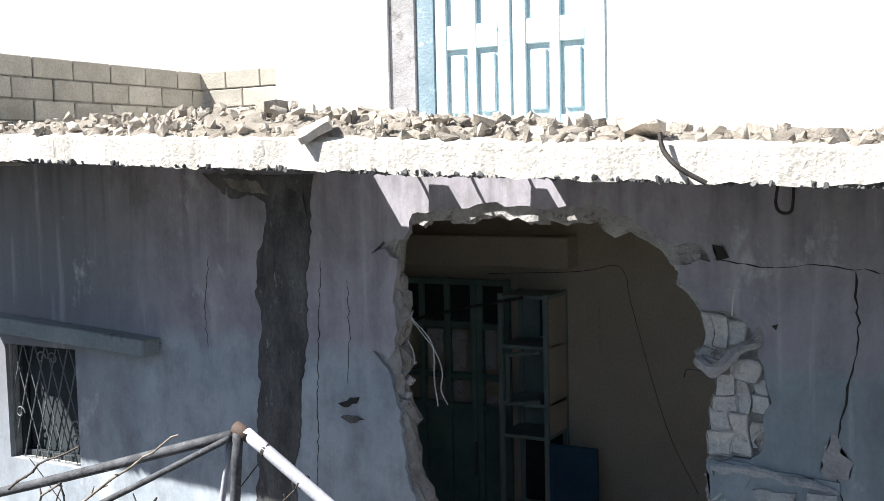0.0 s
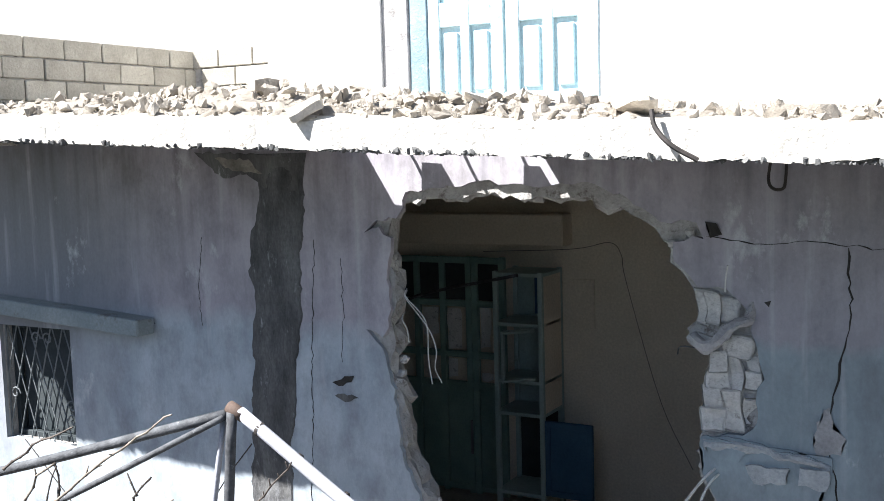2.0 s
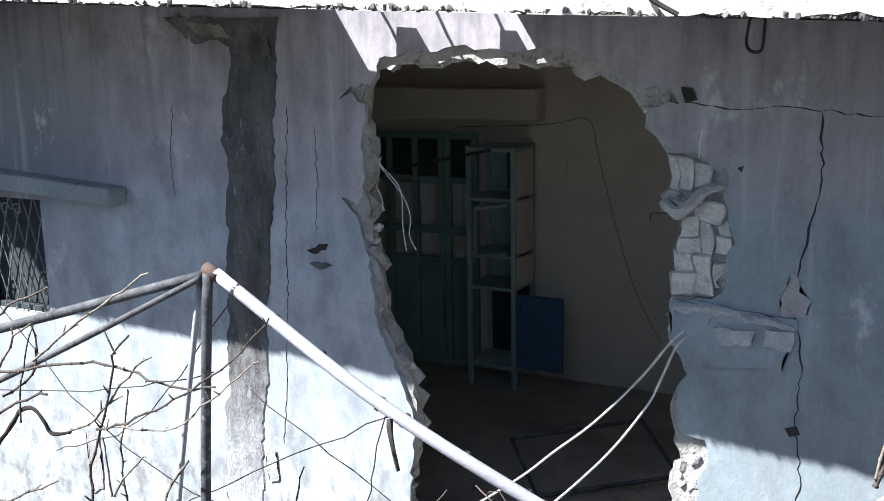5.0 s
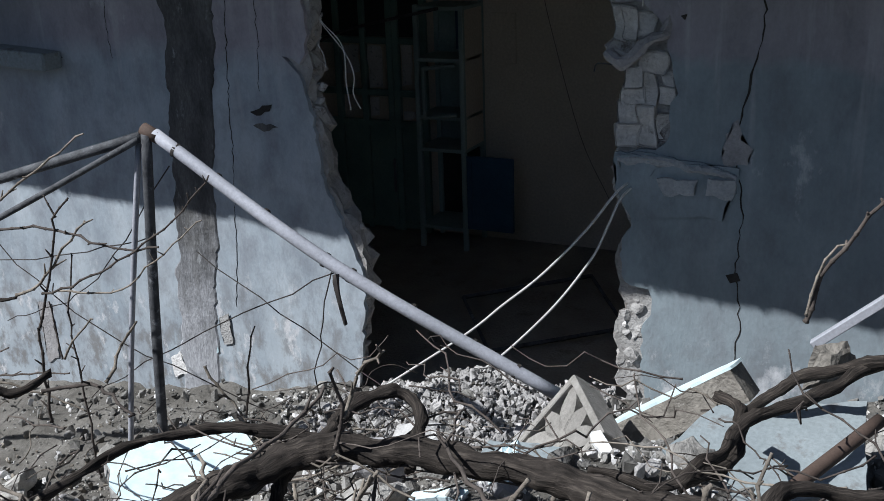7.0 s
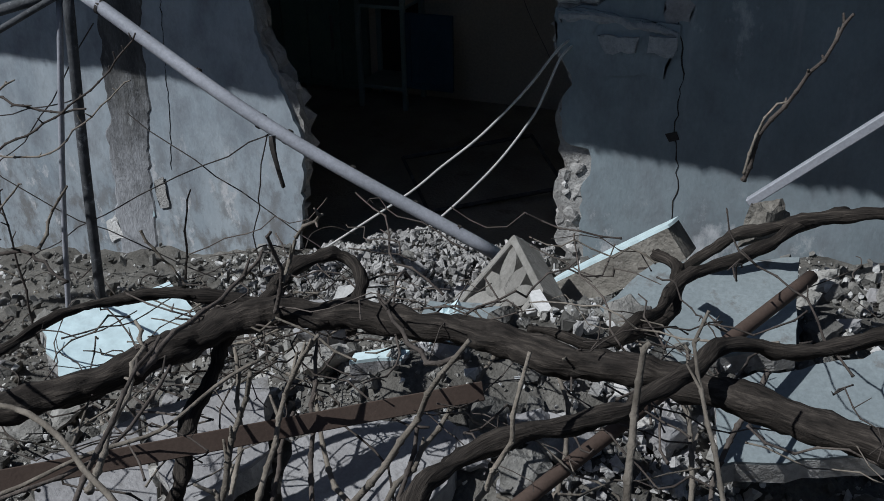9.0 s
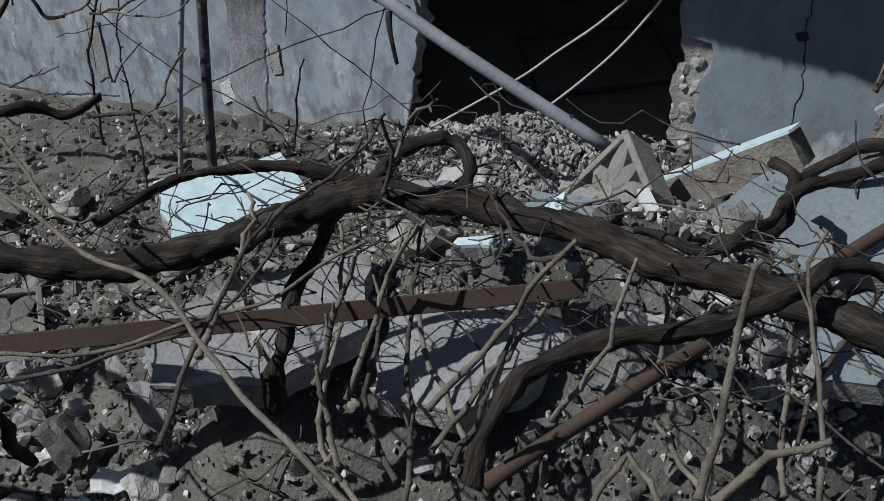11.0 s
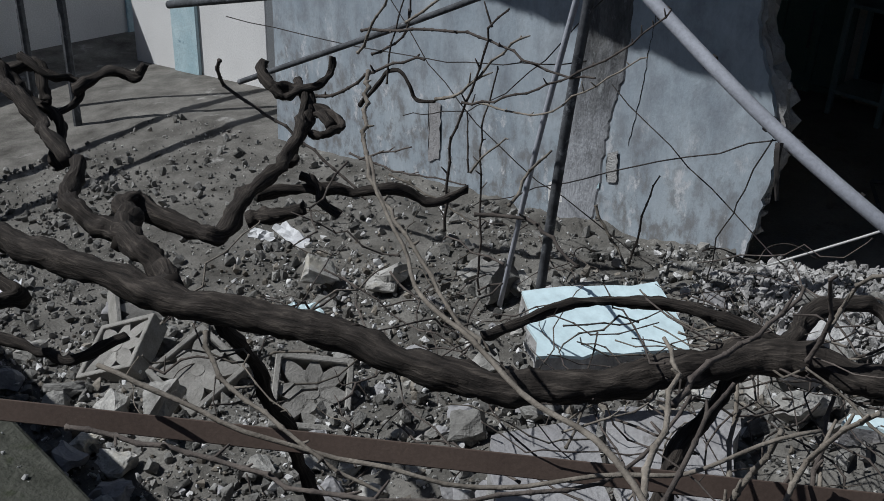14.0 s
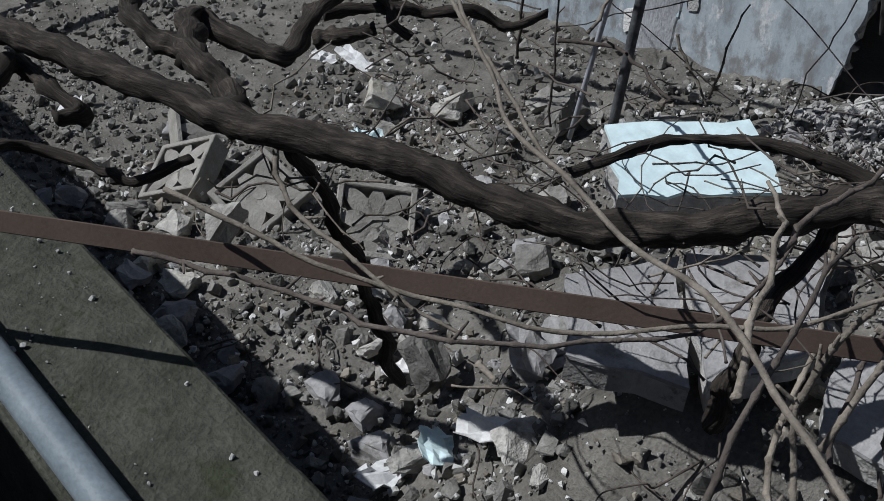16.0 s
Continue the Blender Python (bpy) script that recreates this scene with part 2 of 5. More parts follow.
SHADEBLUE = mat("shaded_peeling_board", (0.20, 0.28, 0.33), (0.32, 0.41, 0.46), 5, 0.8, 0.5, 60, spots=(0.48, 0.56, 0.60), spot_scale=11, spot_amount=0.42)
WHITEWALL = mat("whitewash", (0.74, 0.73, 0.72), (0.84, 0.83, 0.82), 1.5, 0.9, 0.2, 60)
BLOCK = mat("concrete_block", (0.36, 0.34, 0.29), (0.50, 0.47, 0.41), 5, 0.95, 0.6, 60, vary=0.15)
ROOM = mat("room_plaster", (0.66, 0.60, 0.50), (0.78, 0.71, 0.60), 1.5, 0.9, 0.2, 50)
GREEN = mat("green_paint", (0.19, 0.31, 0.275), (0.27, 0.40, 0.355), 4, 0.6, 0.2, 60)
CABGREEN = mat("pale_green_paint", (0.30, 0.40, 0.385), (0.42, 0.52, 0.50), 4, 0.6, 0.2, 60)
BOXBLUE = mat("blue_paint", (0.045, 0.11, 0.19), (0.07, 0.15, 0.24), 4, 0.6, 0.2, 60)
DARKIN = mat("dark_inside", (0.03, 0.04, 0.045), (0.06, 0.07, 0.075), 4, 0.8, 0.1, 60)
DUSTYGLASS = mat("dusty_glass", (0.62, 0.62, 0.60), (0.80, 0.80, 0.78), 9, 0.5, 0.1, 60, spots=(0.40, 0.42, 0.42), spot_scale=12, spot_amount=0.42)
IRON = mat("painted_iron", (0.15, 0.165, 0.175), (0.25, 0.27, 0.28), 8, 0.6, 0.2, 80)
PAPER = mat("paper", (0.66, 0.66, 0.68), (0.8, 0.8, 0.8), 8, 0.8, 0.1, 60, spots=(0.5, 0.2, 0.2), spot_scale=9, spot_amount=0.33)


# ---- mesh helpers ----
def mesh_from(bm, name, material, smooth=False):
    bmesh.ops.recalc_face_normals(bm, faces=bm.faces)
    me = bpy.data.meshes.new(name)
    bm.to_mesh(me)
    bm.free()
    me.materials.append(material)
    if smooth:
        me.polygons.foreach_set("use_smooth", [True] * len(me.polygons))
    return me


def thing(name, label, category, bm=None, material=None, group="", kind="", smooth=False):
    ob = new(name, mesh_from(bm, name, material, smooth) if bm else None)
    return tagged(ob, label, category, group, kind)


def part(name, bm, material, parent, label="", smooth=False):
    ob = new(name, mesh_from(bm, name, material, smooth))
    ob.parent = parent
    return tagged(ob, label)


def box(lo, hi, bevel=0.0, bm=None, rough=0.0, cuts=0):
    """A box from corner to corner, with bevelled or chipped edges."""
    b = bmesh.new()
    bmesh.ops.create_cube(b, size=1)
    lo, hi = Vector(lo), Vector(hi)
    for v in b.verts:
        v.co = Vector([lo[k] + (v.co[k] + 0.5) * (hi[k] - lo[k]) for k in range(3)])
    if cuts:
        bmesh.ops.subdivide_edges(b, edges=b.edges, cuts=cuts, use_grid_fill=True)
    if bevel:
        bmesh.ops.bevel(b, geom=b.edges, offset=bevel, segments=1, affect="EDGES")
    if rough:
        for v in b.verts:
            v.co += noise.noise_vector(v.co * 9) * rough
    if bm is None:
        return b
    me = bpy.data.meshes.new("tmp")
    b.to_mesh(me)
    b.free()
    bm.from_mesh(me)
    bpy.data.meshes.remove(me)
    return bm


def spline(points, steps):
    """Points of a smooth curve through the given ones."""
    p = [Vector(q) for q in points]
    if len(p) < 3:
        return [p[0].lerp(p[-1], k / steps) for k in range(steps + 1)]
    p = [2 * p[0] - p[1]] + p + [2 * p[-1] - p[-2]]
    out = []
    for i in range(1, len(p) - 2):
        for k in range(steps):
            u = k / steps
            out.append(0.5 * (2 * p[i] + (p[i + 1] - p[i - 1]) * u + (2 * p[i - 1] - 5 * p[i] + 4 * p[i + 1] - p[i + 2]) * u * u + (3 * p[i] - p[i - 1] - 3 * p[i + 1] + p[i + 2]) * u ** 3))
    return out + [p[-2]]


def tube(points, r0, r1=None, sides=8, steps=6, gnarl=0.0, wander=0.0, seed=0, bm=None, radii=None):
    """A tapered tube through the points. gnarl: lumps of its skin; wander: how far its line strays."""
    bm = bm or bmesh.new()
    r1 = r0 if r1 is None else r1
    line = spline(points, steps)
    n = len(line)
    up = Vector((0.3, 0.2, 1)).normalized()
    rings = []
    for i, c in enumerate(line):
        d = (line[min(i + 1, n - 1)] - line[max(i - 1, 0)])
        d = d.normalized() if d.length > 1e-6 else Vector((1, 0, 0))
        a = d.cross(up)
        a = a.normalized() if a.length > 1e-3 else Vector((1, 0, 0))
        b = d.cross(a)
        off = noise.noise_vector(c * 6 + Vector((seed, 0, 0))) * wander
        r = radii[i] if radii else r0 + (r1 - r0) * i / (n - 1)
        ring = []
        for k in range(sides):
            t = 2 * math.pi * k / sides + math.pi / 2
            way = a * math.cos(t) + b * math.sin(t)
            g = 1 + gnarl * (0.8 * noise.noise((c + way * 0.05) * 13 + Vector((seed, 3, 0))) + 0.45 * noise.noise((c + way * 0.04) * 34 + Vector((seed, 1, 0))) + 0.45 * noise.noise(Vector((k * 1.7, i * 0.22, seed))))
            ring.append(bm.verts.new(c + off + way * r * g))
        rings.append(ring)
    uv = bm.loops.layers.uv.get("stem") or bm.loops.layers.uv.new("stem")
    run = 0.37 * seed
    for i, (q, w) in enumerate(zip(rings, rings[1:])):
        far = run + (line[i + 1] - line[i]).length
        for k in range(sides):
            f = bm.faces.new((q[k], q[(k + 1) % sides], w[(k + 1) % sides], w[k]))
            for loop, st in zip(f.loops, ((k, run), (k + 1, run), (k + 1, far), (k, far))):
                loop[uv].uv = (st[0] / sides, st[1])
        run = far
    bm.faces.new(rings[0][::-1])
    bm.faces.new(rings[-1])
    return bm


def chunk(size, seed, bm=None, at=None, points=15, worn=False):
    """A broken lump: the hull of points scattered near the skin of a box; worn: with crumbled faces."""
    rnd = random.Random(seed)
    b = bmesh.new()
    for _ in range(points):
        v = Vector([rnd.uniform(-1, 1) for _ in range(3)])
        v *= rnd.uniform(0.8, 1.0) / max(0.3, max(abs(c) for c in v) * 0.65 + v.length * 0.35)
        b.verts.new([0.5 * c * s for c, s in zip(v, size)])
    bmesh.ops.convex_hull(b, input=b.verts)
    bmesh.ops.delete(b, geom=[v for v in b.verts if not v.link_faces], context="VERTS")
    if worn:
        bmesh.ops.subdivide_edges(b, edges=b.edges, cuts=2, use_grid_fill=True)
        for v in b.verts:
            v.co += noise.noise_vector(v.co * 5 + Vector((seed, 0, 0))) * 0.07 + noise.noise_vector(v.co * 13 + Vector((0, seed, 0))) * 0.035
    return b


def ragged(points, step, amount, rnd, closed=False):
    """A broken edge: the line through (x, z) points, cut short and jittered."""
    out = []
    ends = points + points[:1] if closed else points
    for (x0, z0), (x1, z1) in zip(ends, ends[1:]):
        d = math.hypot(x1 - x0, z1 - z0)
        n = max(1, int(d / step))
        for k in range(n):
            u = k / n
            j = amount if k else amount * 0.3
            out.append((x0 + (x1 - x0) * u + rnd.uniform(-j, j), z0 + (z1 - z0) * u + rnd.uniform(-j, j)))
    return out if closed else out + [points[-1]]


def pierced(outer, holes, y0, y1, rnd, layers=3, rough=0.03):
    """A wall between the planes y0 and y1 with an (x, z) outline and openings through it, rough inside the openings."""
    bm = bmesh.new()
    fronts, backs = [], []
    for n, loop in enumerate([outer] + holes):
        rows = []
        for k in range(layers + 1):
            u = k / layers
            j = rough if n == 1 and 0 < k else 0
            rows.append([bm.verts.new((x + rnd.uniform(-j, j), y0 + (y1 - y0) * u, z + rnd.uniform(-j, j))) for x, z in loop])
        for a, b in zip(rows, rows[1:]):
            for i in range(len(loop)):
                bm.faces.new((a[i], a[(i + 1) % len(loop)], b[(i + 1) % len(loop)], b[i]))
        fronts.append(rows[0])
        backs.append(rows[-1])
    for side in (fronts, backs):
        edges = [bm.edges.get((r[i], r[(i + 1) % len(r)])) for r in side for i in range(len(r))]
        bmesh.ops.triangle_fill(bm, edges=edges, use_beauty=True, use_dissolve=False)
    return bm


def ground_height(x, y):
    """The yard falls away to the west and from the wall; a heap of debris lies before the breach."""
    z = 0.17 + 0.14 * max(-9.0, min(x, 3.0)) + 0.10 * max(-5.0, min(0.0, y))
    if y > 0.06:
        z = min(z, 0.05)
    heap = 0.98 * math.exp(-((x - 1.35) / 1.15) ** 2 - ((y + 2.15) / 1.1) ** 2)
    heap += 0.35 * math.exp(-((x - 2.6) / 0.9) ** 2 - ((y + 1.2) / 0.9) ** 2)
    heap += 0.18 * math.exp(-((x - 0.45) / 0.4) ** 2 - ((y + 0.3) / 0.35) ** 2)
    heap += 0.22 * math.exp(-((x + 0.35) / 0.9) ** 2 - ((y + 0.75) / 0.6) ** 2)
    heap += 0.42 * math.exp(-((x - 0.74) / 0.50) ** 2 - ((y + 3.06) / 0.44) ** 2)
    heap -= 0.32 * math.exp(-((x - 1.25) / 0.30) ** 2 - ((y + 1.62) / 0.30) ** 2)
    z += heap if y < 0.06 else 0
    if -7 < x < 4.5 and -5.5 < y < 0.3:
        p = Vector((x, y, 0))
        rough = 0.35 + 0.65 * min(1.0, max(0.0, (x + 3.6) / 1.2))
        z += rough * (0.07 * noise.noise(p * 2.3) + 0.045 * noise.noise(p * 6) + 0.025 * noise.noise(p * 15))
    return z

# ---- ground ----
rnd = random.Random(7)


def axis(lo, hi, step, far):
    mid = list(np.arange(lo, hi + 1e-6, step))
    out, s = [], step
    x = 0.0
    while x < far:
        s *= 1.5
        x += s
        out.append(x)
    return [lo - q for q in reversed(out)] + mid + [hi + q for q in out]


def build_ground():
    xs, ys = axis(-6.0, 3.6, 0.06, 400), axis(-4.6, 0.3, 0.06, 400)
    verts = []
    for y in ys:
        for x in xs:
            verts.append((x, y, ground_height(x, y)))
    w = len(xs)
    faces = [(j * w + i, j * w + i + 1, (j + 1) * w + i + 1, (j + 1) * w + i) for j in range(len(ys) - 1) for i in range(w - 1)]
    me = bpy.data.meshes.new("ground")
    me.from_pydata(verts, [], faces)
    me.materials.append(EARTH)
    me.polygons.foreach_set("use_smooth", [True] * len(me.polygons))
    return tagged(new("ground", me), "dusty grey-brown earth yard strewn with debris", "ground", kind="structure")


build_ground()

# ---- facade ----
BREACH = [(-0.58, 2.80), (-0.63, 2.79), (-0.66, 2.68), (-0.67, 2.56), (-0.64, 2.42), (-0.64, 2.33), (-0.67, 2.16), (-0.64, 2.04), (-0.68, 1.95), (-0.66, 1.83), (-0.61, 1.74), (-0.61, 1.58), (-0.59, 1.38), (-0.54, 1.32), (-0.51, 1.22), (-0.45, 1.13), (-0.39, 1.04), (-0.38, 0.88), (-0.37, 0.78), (-0.42, 0.60), (-0.48, 0.41), (-0.51, 0.18), (-0.52, -0.15),
          (1.13, -0.15), (1.11, 0.28), (1.16, 0.39), (1.10, 0.44), (1.11, 0.62), (1.08, 0.79), (1.14, 0.86), (1.11, 1.01), (1.08, 1.16), (1.11, 1.25), (1.16, 1.32), (1.12, 1.41), (1.06, 1.51), (1.06, 1.66), (1.08, 1.72), (1.08, 1.83), (1.10, 1.94), (1.12, 2.06), (1.08, 2.12), (1.04, 2.13), (1.01, 2.20), (1.05, 2.25), (1.05, 2.37), (1.02, 2.43), (0.98, 2.49), (0.92, 2.53), (0.91, 2.62), (0.84, 2.69), (0.78, 2.73), (0.67, 2.79), (0.61, 2.78), (0.50, 2.85), (0.20, 2.83), (-0.06, 2.86), (-0.30, 2.83)]
SKIN = [(-0.54, 2.87), (-0.56, 2.79), (-0.60, 2.73), (-0.73, 2.72), (-0.81, 2.65), (-0.72, 2.68), (-0.64, 2.62), (-0.66, 2.50), (-0.68, 2.39), (-0.66, 2.31), (-0.65, 2.22), (-0.67, 2.12), (-0.71, 2.06), (-0.82, 2.10), (-0.76, 2.04), (-0.70, 1.96), (-0.68, 1.86), (-0.64, 1.77), (-0.64, 1.64), (-0.62, 1.51), (-0.60, 1.37), (-0.55, 1.26), (-0.50, 1.14), (-0.44, 1.01), (-0.40, 0.92), (-0.39, 0.78), (-0.39, 0.62), (-0.42, 0.44), (-0.46, 0.15), (-0.48, -0.2),
        (1.18, -0.2), (1.27, 0.37), (1.23, 0.58), (1.23, 0.77), (1.28, 0.90), (1.26, 1.00), (1.14, 1.03), (1.11, 1.17), (1.12, 1.25), (1.17, 1.33), (1.13, 1.42), (1.08, 1.52), (1.07, 1.66), (1.11, 1.70), (1.20, 1.72), (1.27, 1.72), (1.32, 1.76), (1.34, 1.84), (1.34, 1.95), (1.37, 2.00), (1.35, 2.08), (1.32, 2.19), (1.31, 2.28), (1.28, 2.33), (1.23, 2.38), (1.16, 2.42), (1.06, 2.42), (1.00, 2.49), (0.95, 2.54), (0.94, 2.63), (1.04, 2.66), (1.09, 2.65), (1.06, 2.72), (0.99, 2.74), (0.93, 2.72), (0.84, 2.76), (0.72, 2.84), (0.48, 2.92), (0.2, 2.90), (-0.06, 2.93), (-0.35, 2.89)]
WINDOW = [(-3.93, 1.13), (-3.22, 1.13), (-3.22, 1.95), (-3.93, 1.95)]
outline = [(-4.78, -1.2), (6.5, -1.2), (6.5, 2.81), (-4.78, 3.30)]
wall = thing("wall_south", "cracked grey-blue rendered house wall with a large blasted breach", "wall", pierced(outline, [ragged(BREACH, 0.045, 0.018, rnd, True), WINDOW], 0.03, 0.15, rnd), MASONRY, kind="structure")
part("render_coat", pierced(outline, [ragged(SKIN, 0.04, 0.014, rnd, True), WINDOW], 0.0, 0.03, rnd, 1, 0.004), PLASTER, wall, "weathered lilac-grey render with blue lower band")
column = bmesh.new()
rows = []
for k in range(130):
    z = -0.8 + 3.90 * k / 129
    c = -1.51 + 0.085 * (z - 1.5)
    w = 0.150 + 0.016 * (z - 0.8)
    e = [0.05 * noise.noise(Vector((s, z * 2.6, 0))) + 0.03 * noise.noise(Vector((s, z * 9, 0))) + 0.016 * noise.noise(Vector((s, z * 24, 3))) for s in (1, 2)]
    d = 0.008
    rows.append([column.verts.new(p) for p in ((c - w + e[0], -0.001, z), (c - w + e[0] + 0.010, -d, z), (c, -d - 0.006 + 0.008 * noise.noise(Vector((4, z * 9, 0))), z), (c + w + e[1] - 0.010, -d, z), (c + w + e[1], -0.001, z))])
for a, b in zip(rows, rows[1:]):
    for k in range(4):
        column.faces.new((a[k], a[k + 1], b[k + 1], b[k]))
part("column", column, COLUMN, wall, "dark water-stained concrete column strip")
part("window_hood", box((-1.6, -0.16, -0.055), (0.0, 0.0, 0.055), 0.012, rough=0.006, cuts=5), PALEBLUE, wall).matrix_basis = pose(-2.43, 0, 2.03, 0, 3.4, 0)


def crack(points, width, seed):
    """A crack: a thin dark cleft along (x, z) points, of uneven width."""
    r = random.Random(seed)
    line = ragged(points, 0.035, 0.009, r)
    bm = bmesh.new()
    pairs = []
    for k, (x, z) in enumerate(line):
        w = width * (0.4 + r.random()) * (0.3 if k in (0, len(line) - 1) else 1)
        pairs.append([bm.verts.new((x - w, -0.0015, z)), bm.verts.new((x, -0.004, z)), bm.verts.new((x + w, -0.0015, z + w * 0.4))])
    for a, b in zip(pairs, pairs[1:]):
        bm.faces.new((a[0], a[1], b[1], b[0]))
        bm.faces.new((a[1], a[2], b[2], b[1]))
    return bm


def scar(points, seed, depth=0.006):
    """A patch where the coat has fallen away."""
    r = random.Random(seed)
    loop = ragged(points, 0.03, 0.009, r, True)
    bm = bmesh.new()
    bm.faces.new([bm.verts.new((x, -depth, z)) for x, z in loop])
    bmesh.ops.triangulate(bm, faces=bm.faces)
    return bm


for k, (pts, w) in enumerate((([(1.73, 2.62), (1.745, 2.32), (1.70, 2.10), (1.655, 1.84), (1.64, 1.75)], 0.0045), ([(1.66, 1.70), (1.70, 1.4), (1.68, 1.12), (1.72, 0.9), (1.69, 0.6)], 0.003), ([(1.10, 2.66), (1.35, 2.63), (1.62, 2.64), (2.05, 2.60)], 0.006),
                          ([(-1.16, 2.6), (-1.20, 2.0), (-1.22, 1.4), (-1.26, 0.9), (-1.30, 0.55)], 0.0025), ([(-0.98, 2.5), (-0.97, 2.2), (-0.99, 1.9)], 0.0012), ([(-2.0, 2.6), (-2.05, 2.3), (-2.03, 2.05)], 0.0016), ([(-4.1, 2.10), (-3.2, 2.10), (-2.43, 2.04)], 0.012))):
    part("crack", crack(pts, w, 50 + k), CRACK, wall)
for k, (pts, m_) in enumerate((([(-1.07, 1.78), (-0.98, 1.82), (-0.91, 1.83), (-0.93, 1.79), (-1.02, 1.76)], CRACK), ([(-1.05, 1.70), (-0.93, 1.72), (-0.88, 1.70), (-0.98, 1.67)], STAINSHADE), ([(1.64, 1.13), (1.69, 1.15), (1.71, 1.11), (1.66, 1.09)], CRACK), ([(1.37, 2.36), (1.40, 2.37), (1.39, 2.34)], CRACK),
                           ([(1.63, 1.88), (1.66, 1.90), (1.67, 1.80), (1.73, 1.76), (1.71, 1.68), (1.60, 1.67), (1.59, 1.76)], GREYSLAB), ([(-2.98, 0.35), (-2.86, 0.36), (-2.86, -0.05), (-2.97, -0.1)], GREYSLAB), ([(-1.62, 0.34), (-1.50, 0.40), (-1.47, 0.22), (-1.58, 0.16)], DOORBLUE), ([(-1.72, 0.22), (-1.66, 0.26), (-1.65, 0.10), (-1.73, 0.08)], DOORBLUE), ([(-1.44, 0.46), (-1.36, 0.50), (-1.35, 0.30), (-1.42, 0.28)], PALE), ([(-1.86, 0.12), (-1.78, 0.18), (-1.74, 0.02), (-1.84, -0.02)], PALE), ([(1.10, 2.73), (1.15, 2.72), (1.18, 2.67), (1.12, 2.65)], CRACK), ([(-2.02, 3.12), (-1.62, 3.10), (-1.28, 3.08), (-1.24, 2.86), (-1.36, 2.92), (-1.50, 2.90), (-1.62, 2.98), (-1.80, 2.96), (-1.92, 3.04)], STAINSHADE), ([(-1.86, 3.08), (-1.60, 3.07), (-1.50, 2.98), (-1.66, 3.00), (-1.78, 3.02)], BROKEN))):
    part("scar", scar(pts, 70 + k, 0.004 + 0.0007 * k), m_, wall)
rl = random.Random(12)
stones = [mesh_from(chunk((1.0, 0.7, 0.9), 300 + k), "broken_stone", MASONRY) for k in range(8)]
for x0, x1, z0, z1, n, top in ((1.05, 1.30, 1.74, 2.38, 12, 0.10), (0.93, 1.06, 2.50, 2.70, 7, 0.09), (1.12, 1.22, 0.30, 0.98, 20, 0.10), (-0.67, -0.63, 1.5, 2.75, 12, 0.07), (-0.50, -0.42, 0.2, 1.2, 9, 0.08), (-0.4, 0.7, 2.85, 2.91, 16, 0.08)):
    for _ in range(n):
        o = new("broken_stone", stones[rl.randrange(8)])
        o.parent = wall
        s = rl.uniform(0.04, top)
        o.matrix_basis = pose(rl.uniform(x0, x1), rl.uniform(0.05, 0.12) if x0 < -0.3 else rl.uniform(0.02, 0.06), rl.uniform(z0, z1), rl.uniform(-20, 20), rl.uniform(0, 360), rl.uniform(-20, 20)) @ Matrix.Diagonal((s, s, s * 0.9, 1))
# courses of hollow block laid bare beside the breach, cells broken open
for x0, x1, z0, z1, y in ((1.07, 1.185, 1.73, 1.84, 0.000), (1.09, 1.18, 1.83, 1.945, 0.012), (1.175, 1.262, 1.74, 1.925, 0.004), (1.285, 1.335, 1.78, 1.90, 0.026), (1.11, 1.21, 1.935, 2.03, 0.010), (1.12, 1.20, 2.02, 2.11, 0.000), (1.20, 1.262, 1.92, 2.09, 0.014), (1.28, 1.35, 1.95, 2.02, 0.006), (1.30, 1.345, 2.03, 2.09, 0.024), (1.06, 1.19, 2.10, 2.19, 0.016), (1.18, 1.31, 2.085, 2.19, 0.004), (1.06, 1.10, 2.24, 2.395, 0.012), (1.095, 1.16, 2.25, 2.40, 0.002), (1.15, 1.255, 2.26, 2.385, 0.014)):
    part("block_face", box((x0 - 0.006, y, z0 - 0.006), (x1 + 0.006, 0.05, z1 + 0.006), 0.010, rough=0.026, cuts=5), PALEMASON, wall)
lip = [(1.03, 0.0, 2.19), (1.10, -0.035, 2.15), (1.17, -0.04, 2.19), (1.24, -0.035, 2.25), (1.30, -0.02, 2.28), (1.31, 0.01, 2.35)]
part("mortar_lip", tube(lip, 0.030, 0.024, sides=10, steps=7, gnarl=0.6, wander=0.02, seed=5), GREYSLAB, wall, "hanging lip of grey mortar")
